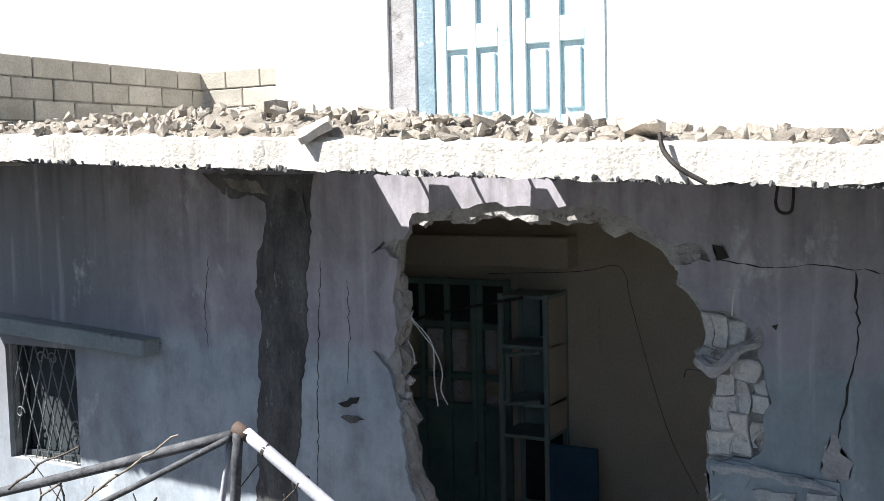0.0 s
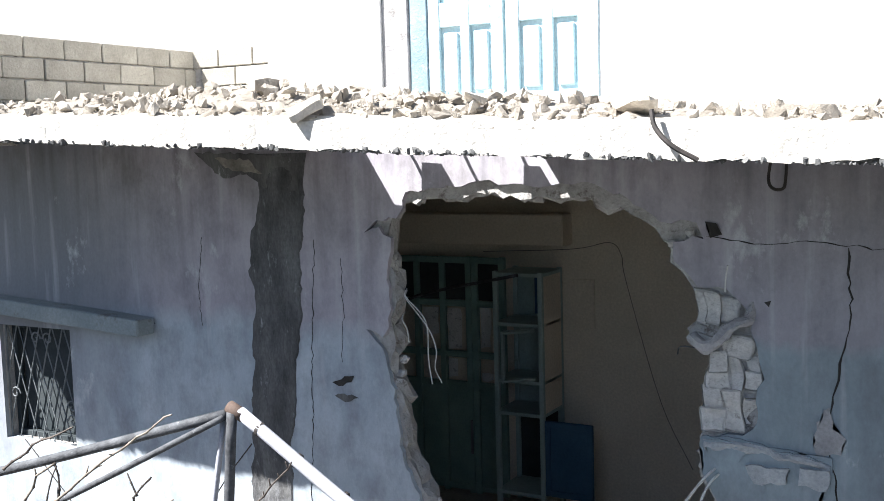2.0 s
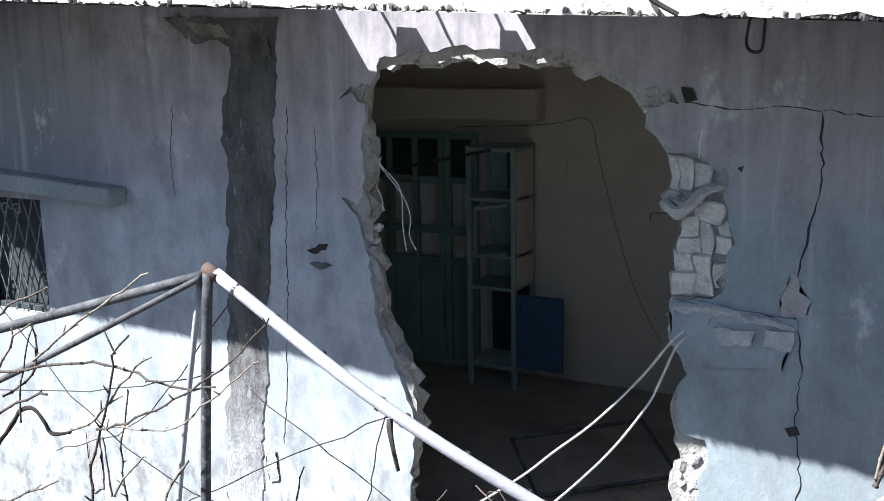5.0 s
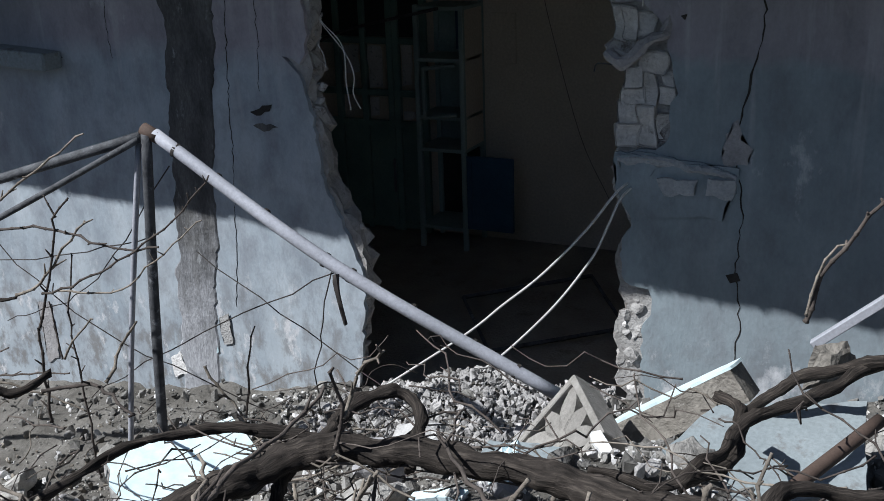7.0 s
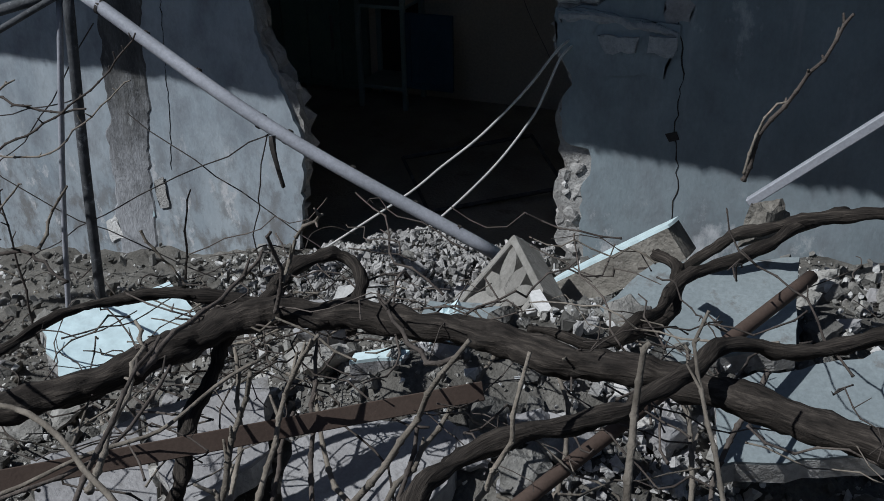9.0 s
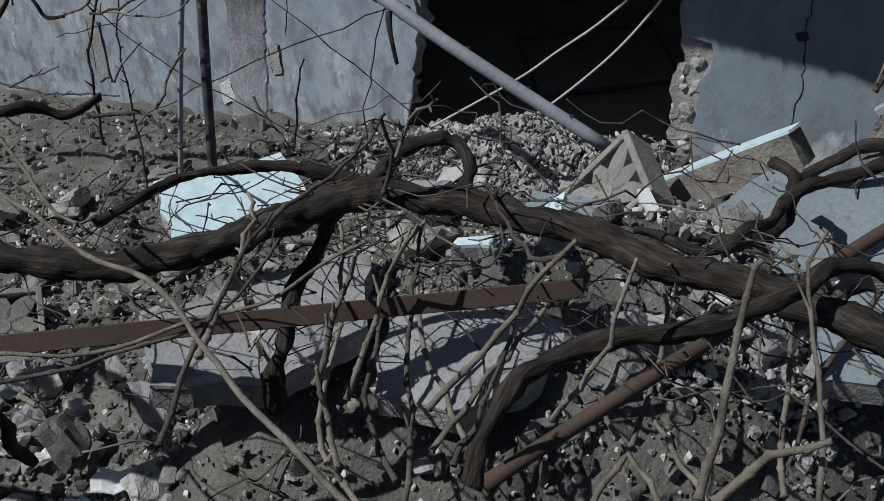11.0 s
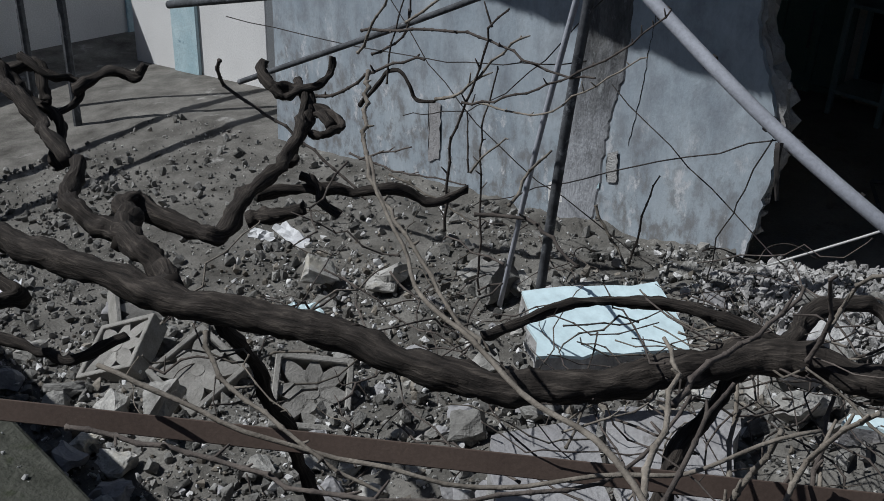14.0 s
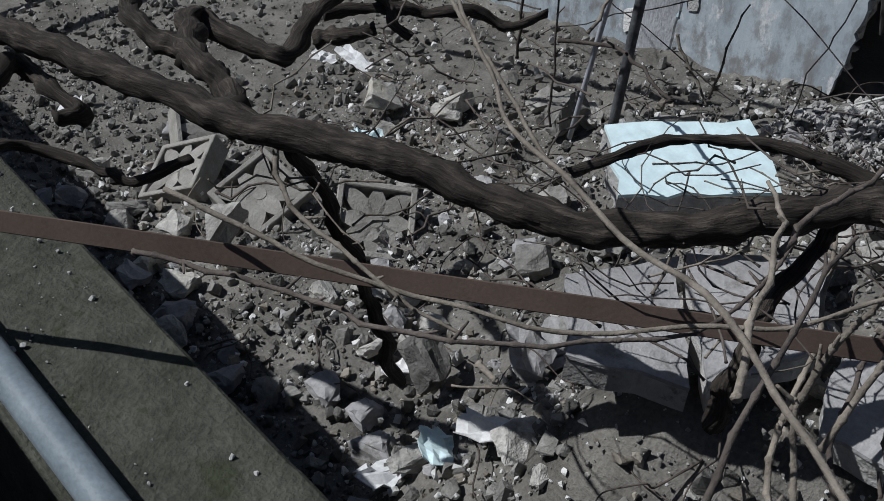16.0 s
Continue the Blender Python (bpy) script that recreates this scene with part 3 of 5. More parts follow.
for pts, d, m_ in (([(1.075, 1.70), (1.26, 1.71), (1.45, 1.68), (1.67, 1.665), (1.665, 1.54), (1.63, 1.50), (1.61, 1.40), (1.53, 1.42), (1.29, 1.385), (1.18, 1.42), (1.085, 1.53)], 0.016, PLASTER), ([(1.29, 1.59), (1.49, 1.60), (1.475, 1.525), (1.33, 1.51)], 0.036, LEDGEGREY), ([(1.535, 1.61), (1.665, 1.61), (1.65, 1.515), (1.53, 1.53)], 0.038, LEDGEGREY), ([(1.09, 1.69), (1.20, 1.70), (1.30, 1.66), (1.26, 1.60), (1.12, 1.62)], 0.030, PLASTER), ([(1.30, 1.655), (1.45, 1.67), (1.60, 1.655), (1.66, 1.635), (1.50, 1.625), (1.33, 1.62)], 0.026, PLASTER)):
    loop = ragged(pts, 0.03, 0.008, rl, True)
    bm = bmesh.new()
    back = [bm.verts.new((x, -0.0005, z)) for x, z in loop]
    brim = [bm.verts.new((x, -d, z)) for x, z in loop]
    for i in range(len(loop)):
        bm.faces.new((back[i], back[(i + 1) % len(loop)], brim[(i + 1) % len(loop)], brim[i]))
    bm.faces.new(brim)
    bmesh.ops.triangulate(bm, faces=[f for f in bm.faces if len(f.verts) > 4])
    part("mortar_ledge", bm, m_, wall, "broken ledge of old mortar standing proud of the wall")
part("mortar_lip", tube([(1.10, -0.008, 1.655), (1.25, -0.018, 1.67), (1.42, -0.014, 1.645), (1.58, -0.012, 1.64), (1.66, -0.004, 1.62)], 0.026, 0.018, sides=10, steps=8, gnarl=0.8, wander=0.02, seed=8), LEDGEGREY, wall, "crumbled roll of old mortar")
part("tie_wire", tube([(1.05, 0.03, 2.12), (0.98, -0.01, 2.13), (0.965, -0.01, 2.09)], 0.004, sides=5, steps=3), OLDPIPE, wall)
part("tie_wire", tube([(1.19, 0.0, 2.40), (1.20, -0.03, 2.47), (1.215, -0.05, 2.53)], 0.004, sides=5, steps=3), CABLE, wall)
thing("wall_west", "grey rendered end wall of the house", "wall", box((-4.78, 0.152, -1.2), (-4.55, 6.0, 3.29)), PLASTER, kind="structure")


def build_window():
    win = thing("window_1", "small window with a scrolled iron grille, dark inside", "window", kind="structure")
    x0, x1, z0, z1 = -3.93, -3.22, 1.13, 1.95
    for lo, hi in (((x0, 0.1, z0), (x0 + 0.04, 0.15, z1)), ((x1 - 0.04, 0.1, z0), (x1, 0.15, z1)), ((x0 + 0.04, 0.1, z1 - 0.04), (x1 - 0.04, 0.15, z1)), ((x0 + 0.04, 0.1, z0), (x1 - 0.04, 0.15, z0 + 0.04))):
        part("window_frame", box(lo, hi, 0.004), DARKIN, win)
    # dark sheet, no real shutter: stands in for the shaded room behind
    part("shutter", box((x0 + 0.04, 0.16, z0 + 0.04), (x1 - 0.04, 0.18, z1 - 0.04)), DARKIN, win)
    for k in range(7):
        for s in (-1, 1):
            xa = x0 + 0.01 + (x1 - x0 - 0.02) * k / 6
            xb = min(max(xa + s * 0.26, x0 + 0.01), x1 - 0.01)
            zb = z1 - (z1 - z0) * abs(xb - xa) / 0.26
            if abs(xb - xa) > 0.03:
                part("grille_bar", tube([(xa, 0.05 + 0.006 * s, z1 - 0.01), (xb, 0.05 + 0.006 * s, zb + 0.01)], 0.005, sides=5, steps=2), IRON, win)
    for cx, cz, s in ((-3.62, 1.86, 1), (-3.50, 1.86, -1), (-3.86, 1.45, 1), (-3.29, 1.40, -1), (-3.29, 1.30, -1)):
        pts = [(cx + s * 0.05 * (1 - a / 9) * math.cos(a), 0.045, cz + 0.05 * (1 - a / 9) * math.sin(a)) for a in np.arange(0, 7.5, 0.7)]
        part("scroll", tube(pts, 0.006, sides=5, steps=2), IRON, win)
    for a, b in (((x0, z0), (x1, z0)), ((x0, z1), (x1, z1)), ((x0, z0), (x0, z1)), ((x1, z0), (x1, z1))):
        part("grille_rim", tube([(a[0], 0.05, a[1]), (b[0], 0.05, b[1])], 0.008, sides=5, steps=2), IRON, win)


build_window()

# ---- roof slab and upper storey ----
SLAB_Z0, SLAB_Z1, FRONT = 3.10, 3.245, -1.3
TILTED = pose(0, 0, 0, 0, 2.5, 0)


def build_slab():
    """The balcony slab with chipped edges; a piece has been blown out beside the wall."""
    bm = bmesh.new()
    xs = list(np.arange(-4.8, 6.01, 0.03))
    ys = [FRONT, FRONT + 0.06, -0.6, -0.30, -0.15, 0.0]
    top, low = {}, {}
    for i, x in enumerate(xs):
        for j, y in enumerate(ys):
            e = 0.02 if j == 0 else 0.0
            n1, n2 = noise.noise(Vector((x * 3, j, 1))) + 0.4 * noise.noise(Vector((x * 11, j, 1))), noise.noise(Vector((x * 4, j, 5))) + 0.5 * noise.noise(Vector((x * 14, j, 5)))
            top[i, j] = bm.verts.new((x, y + e * 1.2 * n1, SLAB_Z1 + 0.012 * n2 - (0.02 if j == 0 else 0)))
            low[i, j] = bm.verts.new((x, y + e * n2, SLAB_Z0 + (0.026 * max(-0.35, n1) + 0.012 * noise.noise(Vector((x * 31, 2, 7))) if j == 0 else 0)))

    def gone(i, j):
        x = xs[i]
        lim = -0.30 - 0.12 * noise.noise(Vector((x * 5, 2, 2)))
        return -1.05 < x < 0.12 and j >= 2 and (ys[j] >= lim - 0.02)

    cells = [(i, j) for i in range(len(xs) - 1) for j in range(len(ys) - 1) if not gone(i, j)]
    have = set(cells)
    for i, j in cells:
        bm.faces.new((top[i, j], top[i + 1, j], top[i + 1, j + 1], top[i, j + 1]))
        bm.faces.new((low[i, j], low[i, j + 1], low[i + 1, j + 1], low[i + 1, j]))
        for (di, dj), (a, b) in (((-1, 0), ((i, j), (i, j + 1))), ((1, 0), ((i + 1, j), (i + 1, j + 1))), ((0, -1), ((i, j), (i + 1, j))), ((0, 1), ((i, j + 1), (i + 1, j + 1)))):
            if (i + di, j + dj) not in have:
                bm.faces.new((top[a], top[b], low[b], low[a]))
    bmesh.ops.delete(bm, geom=[v for v in bm.verts if not v.link_faces], context="VERTS")
    return bm


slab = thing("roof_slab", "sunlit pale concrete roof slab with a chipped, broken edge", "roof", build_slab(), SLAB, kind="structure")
part("roof_deck", box((-4.8, 0.0, SLAB_Z0), (6.0, 6.0, SLAB_Z1 - 0.01)), SLAB, slab)
for k, x in enumerate((-0.72, -0.38, -0.05)):
    part("rebar", tube([(x - 0.06, -0.62, 3.14), (x, -0.3, 3.13), (x + 0.05, 0.02, 3.12)], 0.009, sides=6, steps=3, wander=0.02, seed=k), WIRE, slab)
part("rebar", tube([(1.13, FRONT - 0.03, 3.27), (1.15, FRONT - 0.045, 3.21), (1.21, FRONT - 0.05, 3.15), (1.30, FRONT - 0.03, 3.10)], 0.009, sides=6, steps=4), WIRE, slab)
# underside faces take the darker concrete, shade put into their colour
slab.data.materials.append(STAINSHADE)
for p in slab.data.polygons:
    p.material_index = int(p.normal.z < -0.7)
slab.matrix_basis = TILTED
part("hook", tube([(1.34, -0.35, 3.11), (1.33, -0.35, 3.0), (1.35, -0.35, 2.96), (1.39, -0.35, 2.96), (1.40, -0.35, 3.0), (1.40, -0.35, 3.11)], 0.007, sides=6, steps=4), WIRE, slab)

UP = thing("upper_house", "whitewashed upper storey behind the roof terrace", "building", kind="structure")
part("wall", box((-1.83, 0.5, 3.2), (-0.98, 0.75, 6.4)), WHITEWALL, UP)
part("wall", box((0.40, 0.5, 3.2), (6.0, 0.75, 6.4)), WHITEWALL, UP)
part("wall", box((-0.98, 0.5, 5.3), (0.40, 0.75, 6.4)), WHITEWALL, UP)
part("wall", box((-1.83, 0.752, 3.2), (-1.6, 5.0, 6.4)), WHITEWALL, UP)
part("wall", box((-0.98, 0.72, 3.2), (0.40, 0.75, 5.3)), WHITEWALL, UP)


def build_door():
    """Double door of two panelled leaves, the paint peeling."""
    d = thing("door_1", "peeling pale-blue panelled double door, shut", "door", kind="structure")
    # left surround coloured grey in place of the shadow that lies on it
    part("door_frame", box((-0.98, 0.52, 3.2), (-0.80, 0.6, 5.3), 0.006), GREYSLAB, d, "door surround, grey for the shadow on it")
    for lo, hi in (((0.34, 0.49, 3.2), (0.40, 0.6, 5.3)), ((-0.80, 0.49, 5.2), (0.34, 0.6, 5.3))):
        part("door_frame", box(lo, hi, 0.006), DOORBLUE, d)
    # jamb takes a darker copy of the door's blue, for its shade
    part("reveal", box((-0.80, 0.535, 3.2), (-0.68, 0.6, 5.2), 0.004), SHADEBLUE, d, "jamb board in blue darkened for shade")
    for x0, x1 in ((-0.68, -0.19), (-0.176, 0.34)):
        leaf = part("door_leaf", box((x0, 0.57, 3.2), (x1, 0.60, 5.2), 0.003), DOORBLUE, d)
        w = x1 - x0
        for a, b in ((0.0, 0.16), (0.44, 0.56), (0.84, 1.0)):
            part("stile", box((x0 + a * w, 0.545, 3.2), (x0 + b * w, 0.569, 5.2), 0.004), DOORBLUE, leaf)
        for z0, z1 in ((3.2, 3.40), (3.80, 3.94), (4.25, 4.38), (5.05, 5.2)):
            part("rail", box((x0 + 0.16 * w, 0.548, z0), (x0 + 0.84 * w, 0.568, z1), 0.004), DOORBLUE, leaf)
        for a, b in ((0.2, 0.40), (0.60, 0.80)):
            for z0, z1 in ((3.43, 3.77), (4.42, 5.0)):
                part("panel", box((x0 + a * w, 0.553, z0), (x0 + b * w, 0.569, z1), 0.008), DOORBLUE, leaf)


build_door()


def build_block_wall():
    w = thing("parapet_wall", "low wall of bare grey concrete blocks on the roof", "wall", kind="structure")
    core = part("mortar", box((-3.78, -0.9, 3.2), (-3.62, 1.9, 3.94)), MASONRY, w)
    part("mortar", box((-3.62, 1.78, 3.2), (-1.83, 1.9, 3.94)), MASONRY, w)
    me = mesh_from(box((-0.172, -0.02, -0.07), (0.172, 0.02, 0.07), 0.006), "block", BLOCK)
    for r in range(5):
        for c in range(8):
            o = new("block", me)
            o.parent = w
            o.matrix_basis = pose(-3.61 + rnd.uniform(-0.004, 0.004), -0.72 + c * 0.352 + (r % 2) * 0.17 - 0.08, 3.275 + r * 0.15, 0, 0, 90)
            if c < 5:
                o = new("block", me)
                o.parent = w
                o.matrix_basis = pose(-3.42 + c * 0.352 + (r % 2) * 0.17 - 0.08, 1.77, 3.275 + r * 0.15)


build_block_wall()

# ---- the room behind the breach ----
room = thing("room_wall", "dim brown-plastered back wall of the room", "wall", box((-4.5, 3.2, -0.2), (6.0, 3.4, 3.06)), ROOM, kind="structure")
thing("floor", "dusty concrete room floor", "floor", box((-4.5, 0.152, -0.3), (6.0, 3.19, 0.06)), FLOOR, kind="structure")
thing("ceiling", "dim room ceiling", "ceiling", box((-4.5, 0.152, 3.0), (6.0, 3.19, 3.055)), ROOM, kind="structure")
thing("wall_east", "dim end wall of the room", "wall", box((4.0, 0.152, 0.06), (4.2, 3.19, 3.0)), ROOM, kind="structure")


def build_cabinet():
    """A tall open cabinet with its blue lower door swung wide."""
    c = thing("cabinet", "tall pale-green open cabinet with its blue lower door swung open", "cabinet")
    x0, x1, y0, y1 = -1.40, -0.96, 2.75, 3.18
    for x in (x0, x1 - 0.04):
        for y in (y0, y1 - 0.04):
            part("post", box((x, y, 0.06), (x + 0.04, y + 0.04, 2.09), 0.004), CABGREEN, c)
    for z in (0.23, 0.90, 1.17, 1.64, 2.05):
        part("shelf", box((x0 + 0.002, y0 + 0.002, z), (x1 - 0.002, y1 - 0.002, z + 0.03), 0.003), CABGREEN, c)
    part("back_panel", box((x0 + 0.04, y1 - 0.02, 0.26), (x1 - 0.04, y1 - 0.004, 2.05)), CABGREEN, c)
    part("lining", box((x0 + 0.05, y1 - 0.035, 0.27), (x1 - 0.05, y1 - 0.021, 0.90)), DARKIN, c, "dark blue-black lining")
    part("lining", box((x0 + 0.20, y1 - 0.035, 1.69), (x1 - 0.05, y1 - 0.021, 2.03)), BOXBLUE, c, "blue lining")
    part("side_panel", box((x1 - 0.012, y0 + 0.041, 0.93), (x1 - 0.002, y1 - 0.041, 2.05)), ROOM, c, "bare board side")
    for a, b in (((-1.30, 1.17), (-1.30, 1.60)), ((-1.30, 1.59), (-1.02, 1.63)), ((-1.30, 1.19), (-1.02, 1.23))):
        part("door_rail", tube([(a[0], y0 - 0.03, a[1]), (b[0], y0 - 0.03, b[1])], 0.017, sides=4, steps=2), CABGREEN, c)
    leaf = part("cabinet_door", box((-0.945, 2.74, 0.27), (-0.54, 2.765, 0.89), 0.006), BOXBLUE, c, "deep blue painted door")
    for lo, hi in (((-0.945, 2.728, 0.27), (-0.90, 2.739, 0.89)), ((-0.585, 2.728, 0.27), (-0.54, 2.739, 0.89)), ((-0.90, 2.728, 0.84), (-0.585, 2.739, 0.89)), ((-0.90, 2.728, 0.27), (-0.585, 2.739, 0.32))):
        part("batten", box(lo, hi, 0.002), BOXBLUE, leaf)
    part("hatch", box((-0.90, 3.185, 1.58), (-0.68, 3.199, 1.99), 0.004), ROOM, room, "flat board hatch on the wall")
    part("bulkhead", box((-2.75, 2.98, 2.28), (-0.87, 3.199, 2.54), 0.01), ROOM, room, "boxed lintel over the door")


build_cabinet()


def build_inner_door():
    """A glazed double door; panes above and in the middle, some broken out, boarded panels below."""
    d = thing("door_2", "green double door with broken panes at the back", "door", kind="structure")
    for x in (-2.75, -2.36, -2.10, -1.84, -1.78, -1.52):
        part("stile", box((x, 3.10, 0.06), (x + 0.055, 3.15, 2.16), 0.004), GREEN, d)
    for z in (0.08, 1.0, 1.27, 1.72, 2.10):
        part("rail", box((-2.69, 3.104, z), (-1.52, 3.146, z + 0.055), 0.004), GREEN, d)
    for x, w in ((-2.69, 0.33), (-2.30, 0.20), (-2.04, 0.20), (-1.72, 0.20)):
        part("panel", box((x, 3.115, 0.135), (x + w, 3.135, 1.0), 0.003), GREEN, d)
        part("pane", box((x, 3.12, 1.78), (x + w, 3.126, 2.10)), DARKIN, d, "dusty dark upper pane")
    for x, w, z0, z1 in ((-2.28, 0.16, 1.45, 1.70), (-2.03, 0.13, 1.33, 1.70), (-1.71, 0.10, 1.36, 1.71), (-2.03, 0.09, 1.08, 1.25), (-1.70, 0.11, 1.07, 1.14)):
        loop = ragged([(x, z0), (x + w, z0 + 0.02), (x + w, z1), (x, z1)], 0.05, 0.012, rnd, True)
        bm = bmesh.new()
        a, b = [[bm.verts.new((px, y, pz)) for px, pz in loop] for y in (3.118, 3.124)]
        for i in range(len(loop)):
            bm.faces.new((a[i], a[(i + 1) % len(loop)], b[(i + 1) % len(loop)], b[i]))
        bm.faces.new(a)
        bm.faces.new(b[::-1])
        part("pane", bm, DUSTYGLASS, d, "jagged dust-white remains of a pane")
    part("bolt", tube([(-1.80, 3.09, 0.42), (-1.80, 3.09, 0.72)], 0.012, sides=6, steps=2), IRON, d)


build_inner_door()

far = thing("neighbour_house", "whitewashed neighbouring house beyond the roof", "building", kind="structure")
part("wall", box((-16, 7.0, -1.2), (-2.2, 7.3, 8.5)), WHITEWALL, far)
lodge = thing("yard_house", "sunlit whitewashed wall with a pale-blue door across the yard", "building", kind="structure")
part("wall", box((-8.9, 1.0, -1.4), (-6.3, 1.2, 1.5), 0.01), WHITEWALL, lodge)
part("door_leaf", box((-8.0, 0.96, -1.1), (-7.5, 0.998, 1.1), 0.008), DOORBLUE, lodge, "pale-blue painted door")
yard = thing("yard_wall", "shaded grey wall across the yard with a blue door", "wall", box((-10.3, -8, -2), (-10.0, 9, 1.4)), WHITEWALL, kind="structure")
part("door_leaf", box((-9.997, 1.5, -1.2), (-9.96, 2.3, 1.0), 0.01), DOORBLUE, yard, "pale-blue painted door")

part("loose_bar", tube([(-2.45, 3.02, 1.74), (-2.1, 2.92, 1.86), (-1.15, 2.70, 2.07)], 0.014, sides=8, steps=4), OLDPIPE, bpy.data.objects["door_2"])
part("wall_cable", tube([(-1.7, 3.195, 2.20), (-0.87, 3.195, 2.24), (-0.55, 3.195, 2.30), (-0.45, 3.195, 2.2), (-0.41, 3.195, 1.98), (-0.13, 3.195, 1.02), (0.13, 3.195, 0.49)], 0.0028, sides=5, steps=5), OLDPIPE, room)
frame_ = thing("fallen_window", "empty pale-green window sash lying on the room floor", "window")
for a, b in (((0.0, 0.9, 0.08), (0.75, 1.5, 0.12)), ((0.75, 1.5, 0.12), (0.35, 2.0, 0.27)), ((0.35, 2.0, 0.27), (-0.4, 1.4, 0.22)), ((-0.4, 1.4, 0.22), (0.0, 0.9, 0.08))):
    part("sash_bar", tube([a, b], 0.016, sides=4, steps=2), OLDPIPE, frame_)

# unseen frame, added to cast the bands of shadow on the far yard
pergola = thing("pergola", "unseen steel frame added to cast shadow bands over the far yard", "pergola")
for x in (-7.0, -7.9):
    part("rail", tube([(x, -4.4, 1.8), (x, -0.6, 1.8)], 0.07, sides=8, steps=2), OLDPIPE, pergola)
    for y in (-4.3, -0.7):
        part("post", tube([(x, y, -1.6), (x, y, 1.8)], 0.04, sides=8, steps=2), OLDPIPE, pergola)

thing("viewpoint_house", "plain flat-roofed house wall behind the ledge", "building", box((-12, -9, -2), (9, -5.42, 2.62)), GREYSLAB, kind="structure")
def facing(p0, p1, p2):
    """A pose at p0 with x along p1 - p0 and the plane through p2."""
    p0, p1, p2 = Vector(p0), Vector(p1), Vector(p2)
    x = (p1 - p0).normalized()
    z = x.cross(p2 - p0).normalized()
    y = z.cross(x)
    m = Matrix((x, y, z)).transposed().to_4x4()
    m.translation = p0
    return m



# ---- trellis of pipes ----
def build_trellis():
    t = thing("trellis", "grey pipe frame of a vine trellis, fallen to one side", "trellis")
    part("post", tube([(-0.80, -1.35, 0.2), (-0.72, -1.36, 1.2), (-0.63, -1.38, 1.97)], 0.024, sides=10, steps=6), OLDPIPE, t, "rusty upright pipe", smooth=True)
    part("rod", tube([(-1.06, -1.33, 0.1), (-0.90, -1.34, 1.0), (-0.68, -1.37, 1.96)], 0.014, sides=8, steps=6), GALV, t, smooth=True)
    pipe = part("rail", tube([(-0.60, -1.36, 1.97), (0.28, -1.37, 1.47), (1.20, -1.17, 0.945)], 0.028, sides=14, steps=8), GALV, t, "smooth grey sloping pipe", smooth=True)
    part("joint", tube([(-0.66, -1.36, 1.99), (-0.58, -1.36, 1.955)], 0.031, sides=10, steps=2), RUST, t, smooth=True)
    for u in (0.06, 0.17, 0.30, 0.46, 0.52, 0.66, 0.80, 0.9):
        x = -0.60 + 1.80 * u
        z = 1.97 - 1.02 * u - 0.01 * math.sin(u * 3)
        yy = -1.36 + 0.19 * max(0.0, u - 0.47) / 0.53
        part("tie", tube([(x - 0.007, yy, z), (x + 0.007, yy, z - 0.006)], 0.033, sides=12, steps=2), WIRE, pipe)
    part("strap_end", tube([(0.30, -1.41, 1.45), (0.32, -1.43, 1.36), (0.35, -1.43, 1.24)], 0.014, 0.008, sides=5, steps=3, gnarl=0.5), WIRE, pipe)
    part("rail", tube([(-0.66, -1.38, 1.96), (-2.1, -1.50, 1.54), (-3.6, -1.6, 1.15)], 0.024, sides=12, steps=6), OLDPIPE, t, smooth=True)
    part("brace", tube([(-0.66, -1.40, 1.95), (-1.5, -1.55, 1.52), (-2.6, -1.8, 0.98)], 0.015, sides=10, steps=6), OLDPIPE, t, smooth=True)
    for k, pts in enumerate((((-0.6, -1.3, 1.8), (-1.5, -1.0, 1.0), (-2.6, -0.6, 0.5)), ((-2.6, -0.9, 1.5), (-1.5, -1.1, 0.9), (-0.5, -0.8, 0.35)), ((-1.9, -0.7, 0.15), (-0.8, -1.2, 0.85), (0.28, -1.36, 1.45)), ((-0.9, -0.8, 1.2), (0.1, -0.9, 0.75), (0.6, -0.9, 0.4)), ((0.25, -1.36, 1.44), (-0.1, -1.0, 0.7), (-0.3, -0.6, 0.15)), ((-3.6, -1.2, 1.0), (-2.0, -1.0, 1.1), (-0.65, -1.36, 1.5)))):
        part("trellis_wire", tube(pts, 0.0032, sides=5, steps=8, wander=0.02, seed=k), WIRE, t)
    return t


build_trellis()
for pts in (((1.16, 0.05, 1.56), (1.11, -0.08, 1.52), (0.95, -0.08, 1.30), (0.72, -0.08, 1.04), (0.50, -0.08, 0.84), (0.27, -0.08, 0.63), (-0.27, -0.08, 0.21)), ((1.18, 0.04, 1.54), (1.13, -0.08, 1.49), (1.06, -0.08, 1.32), (0.98, -0.08, 1.15), (0.76, -0.08, 0.84), (0.40, -0.08, 0.46), (0.09, -0.08, 0.24))):
    thing("cable", "loose pale cable hanging out of the breach", "cable", tube(pts, 0.0065, sides=7, steps=8), CABLE, smooth=True, group="loose cables")
for pts in (((-0.60, 0.09, 2.33), (-0.54, -0.02, 2.30), (-0.42, -0.02, 2.17), (-0.41, -0.02, 1.97), (-0.39, -0.02, 1.83)), ((-0.60, 0.09, 2.32), (-0.54, -0.02, 2.29), (-0.41, -0.02, 2.14), (-0.36, -0.02, 2.02), (-0.37, -0.02, 1.92), (-0.33, -0.02, 1.84)), ((-0.61, 0.08, 2.20), (-0.57, -0.02, 2.18), (-0.54, -0.02, 2.12), (-0.53, -0.02, 2.05))):
    thing("cable", "thin pale wire dangling from the broken jamb", "cable", tube(pts, 0.0032, sides=6, steps=8), CABLE, smooth=True, group="loose cables")

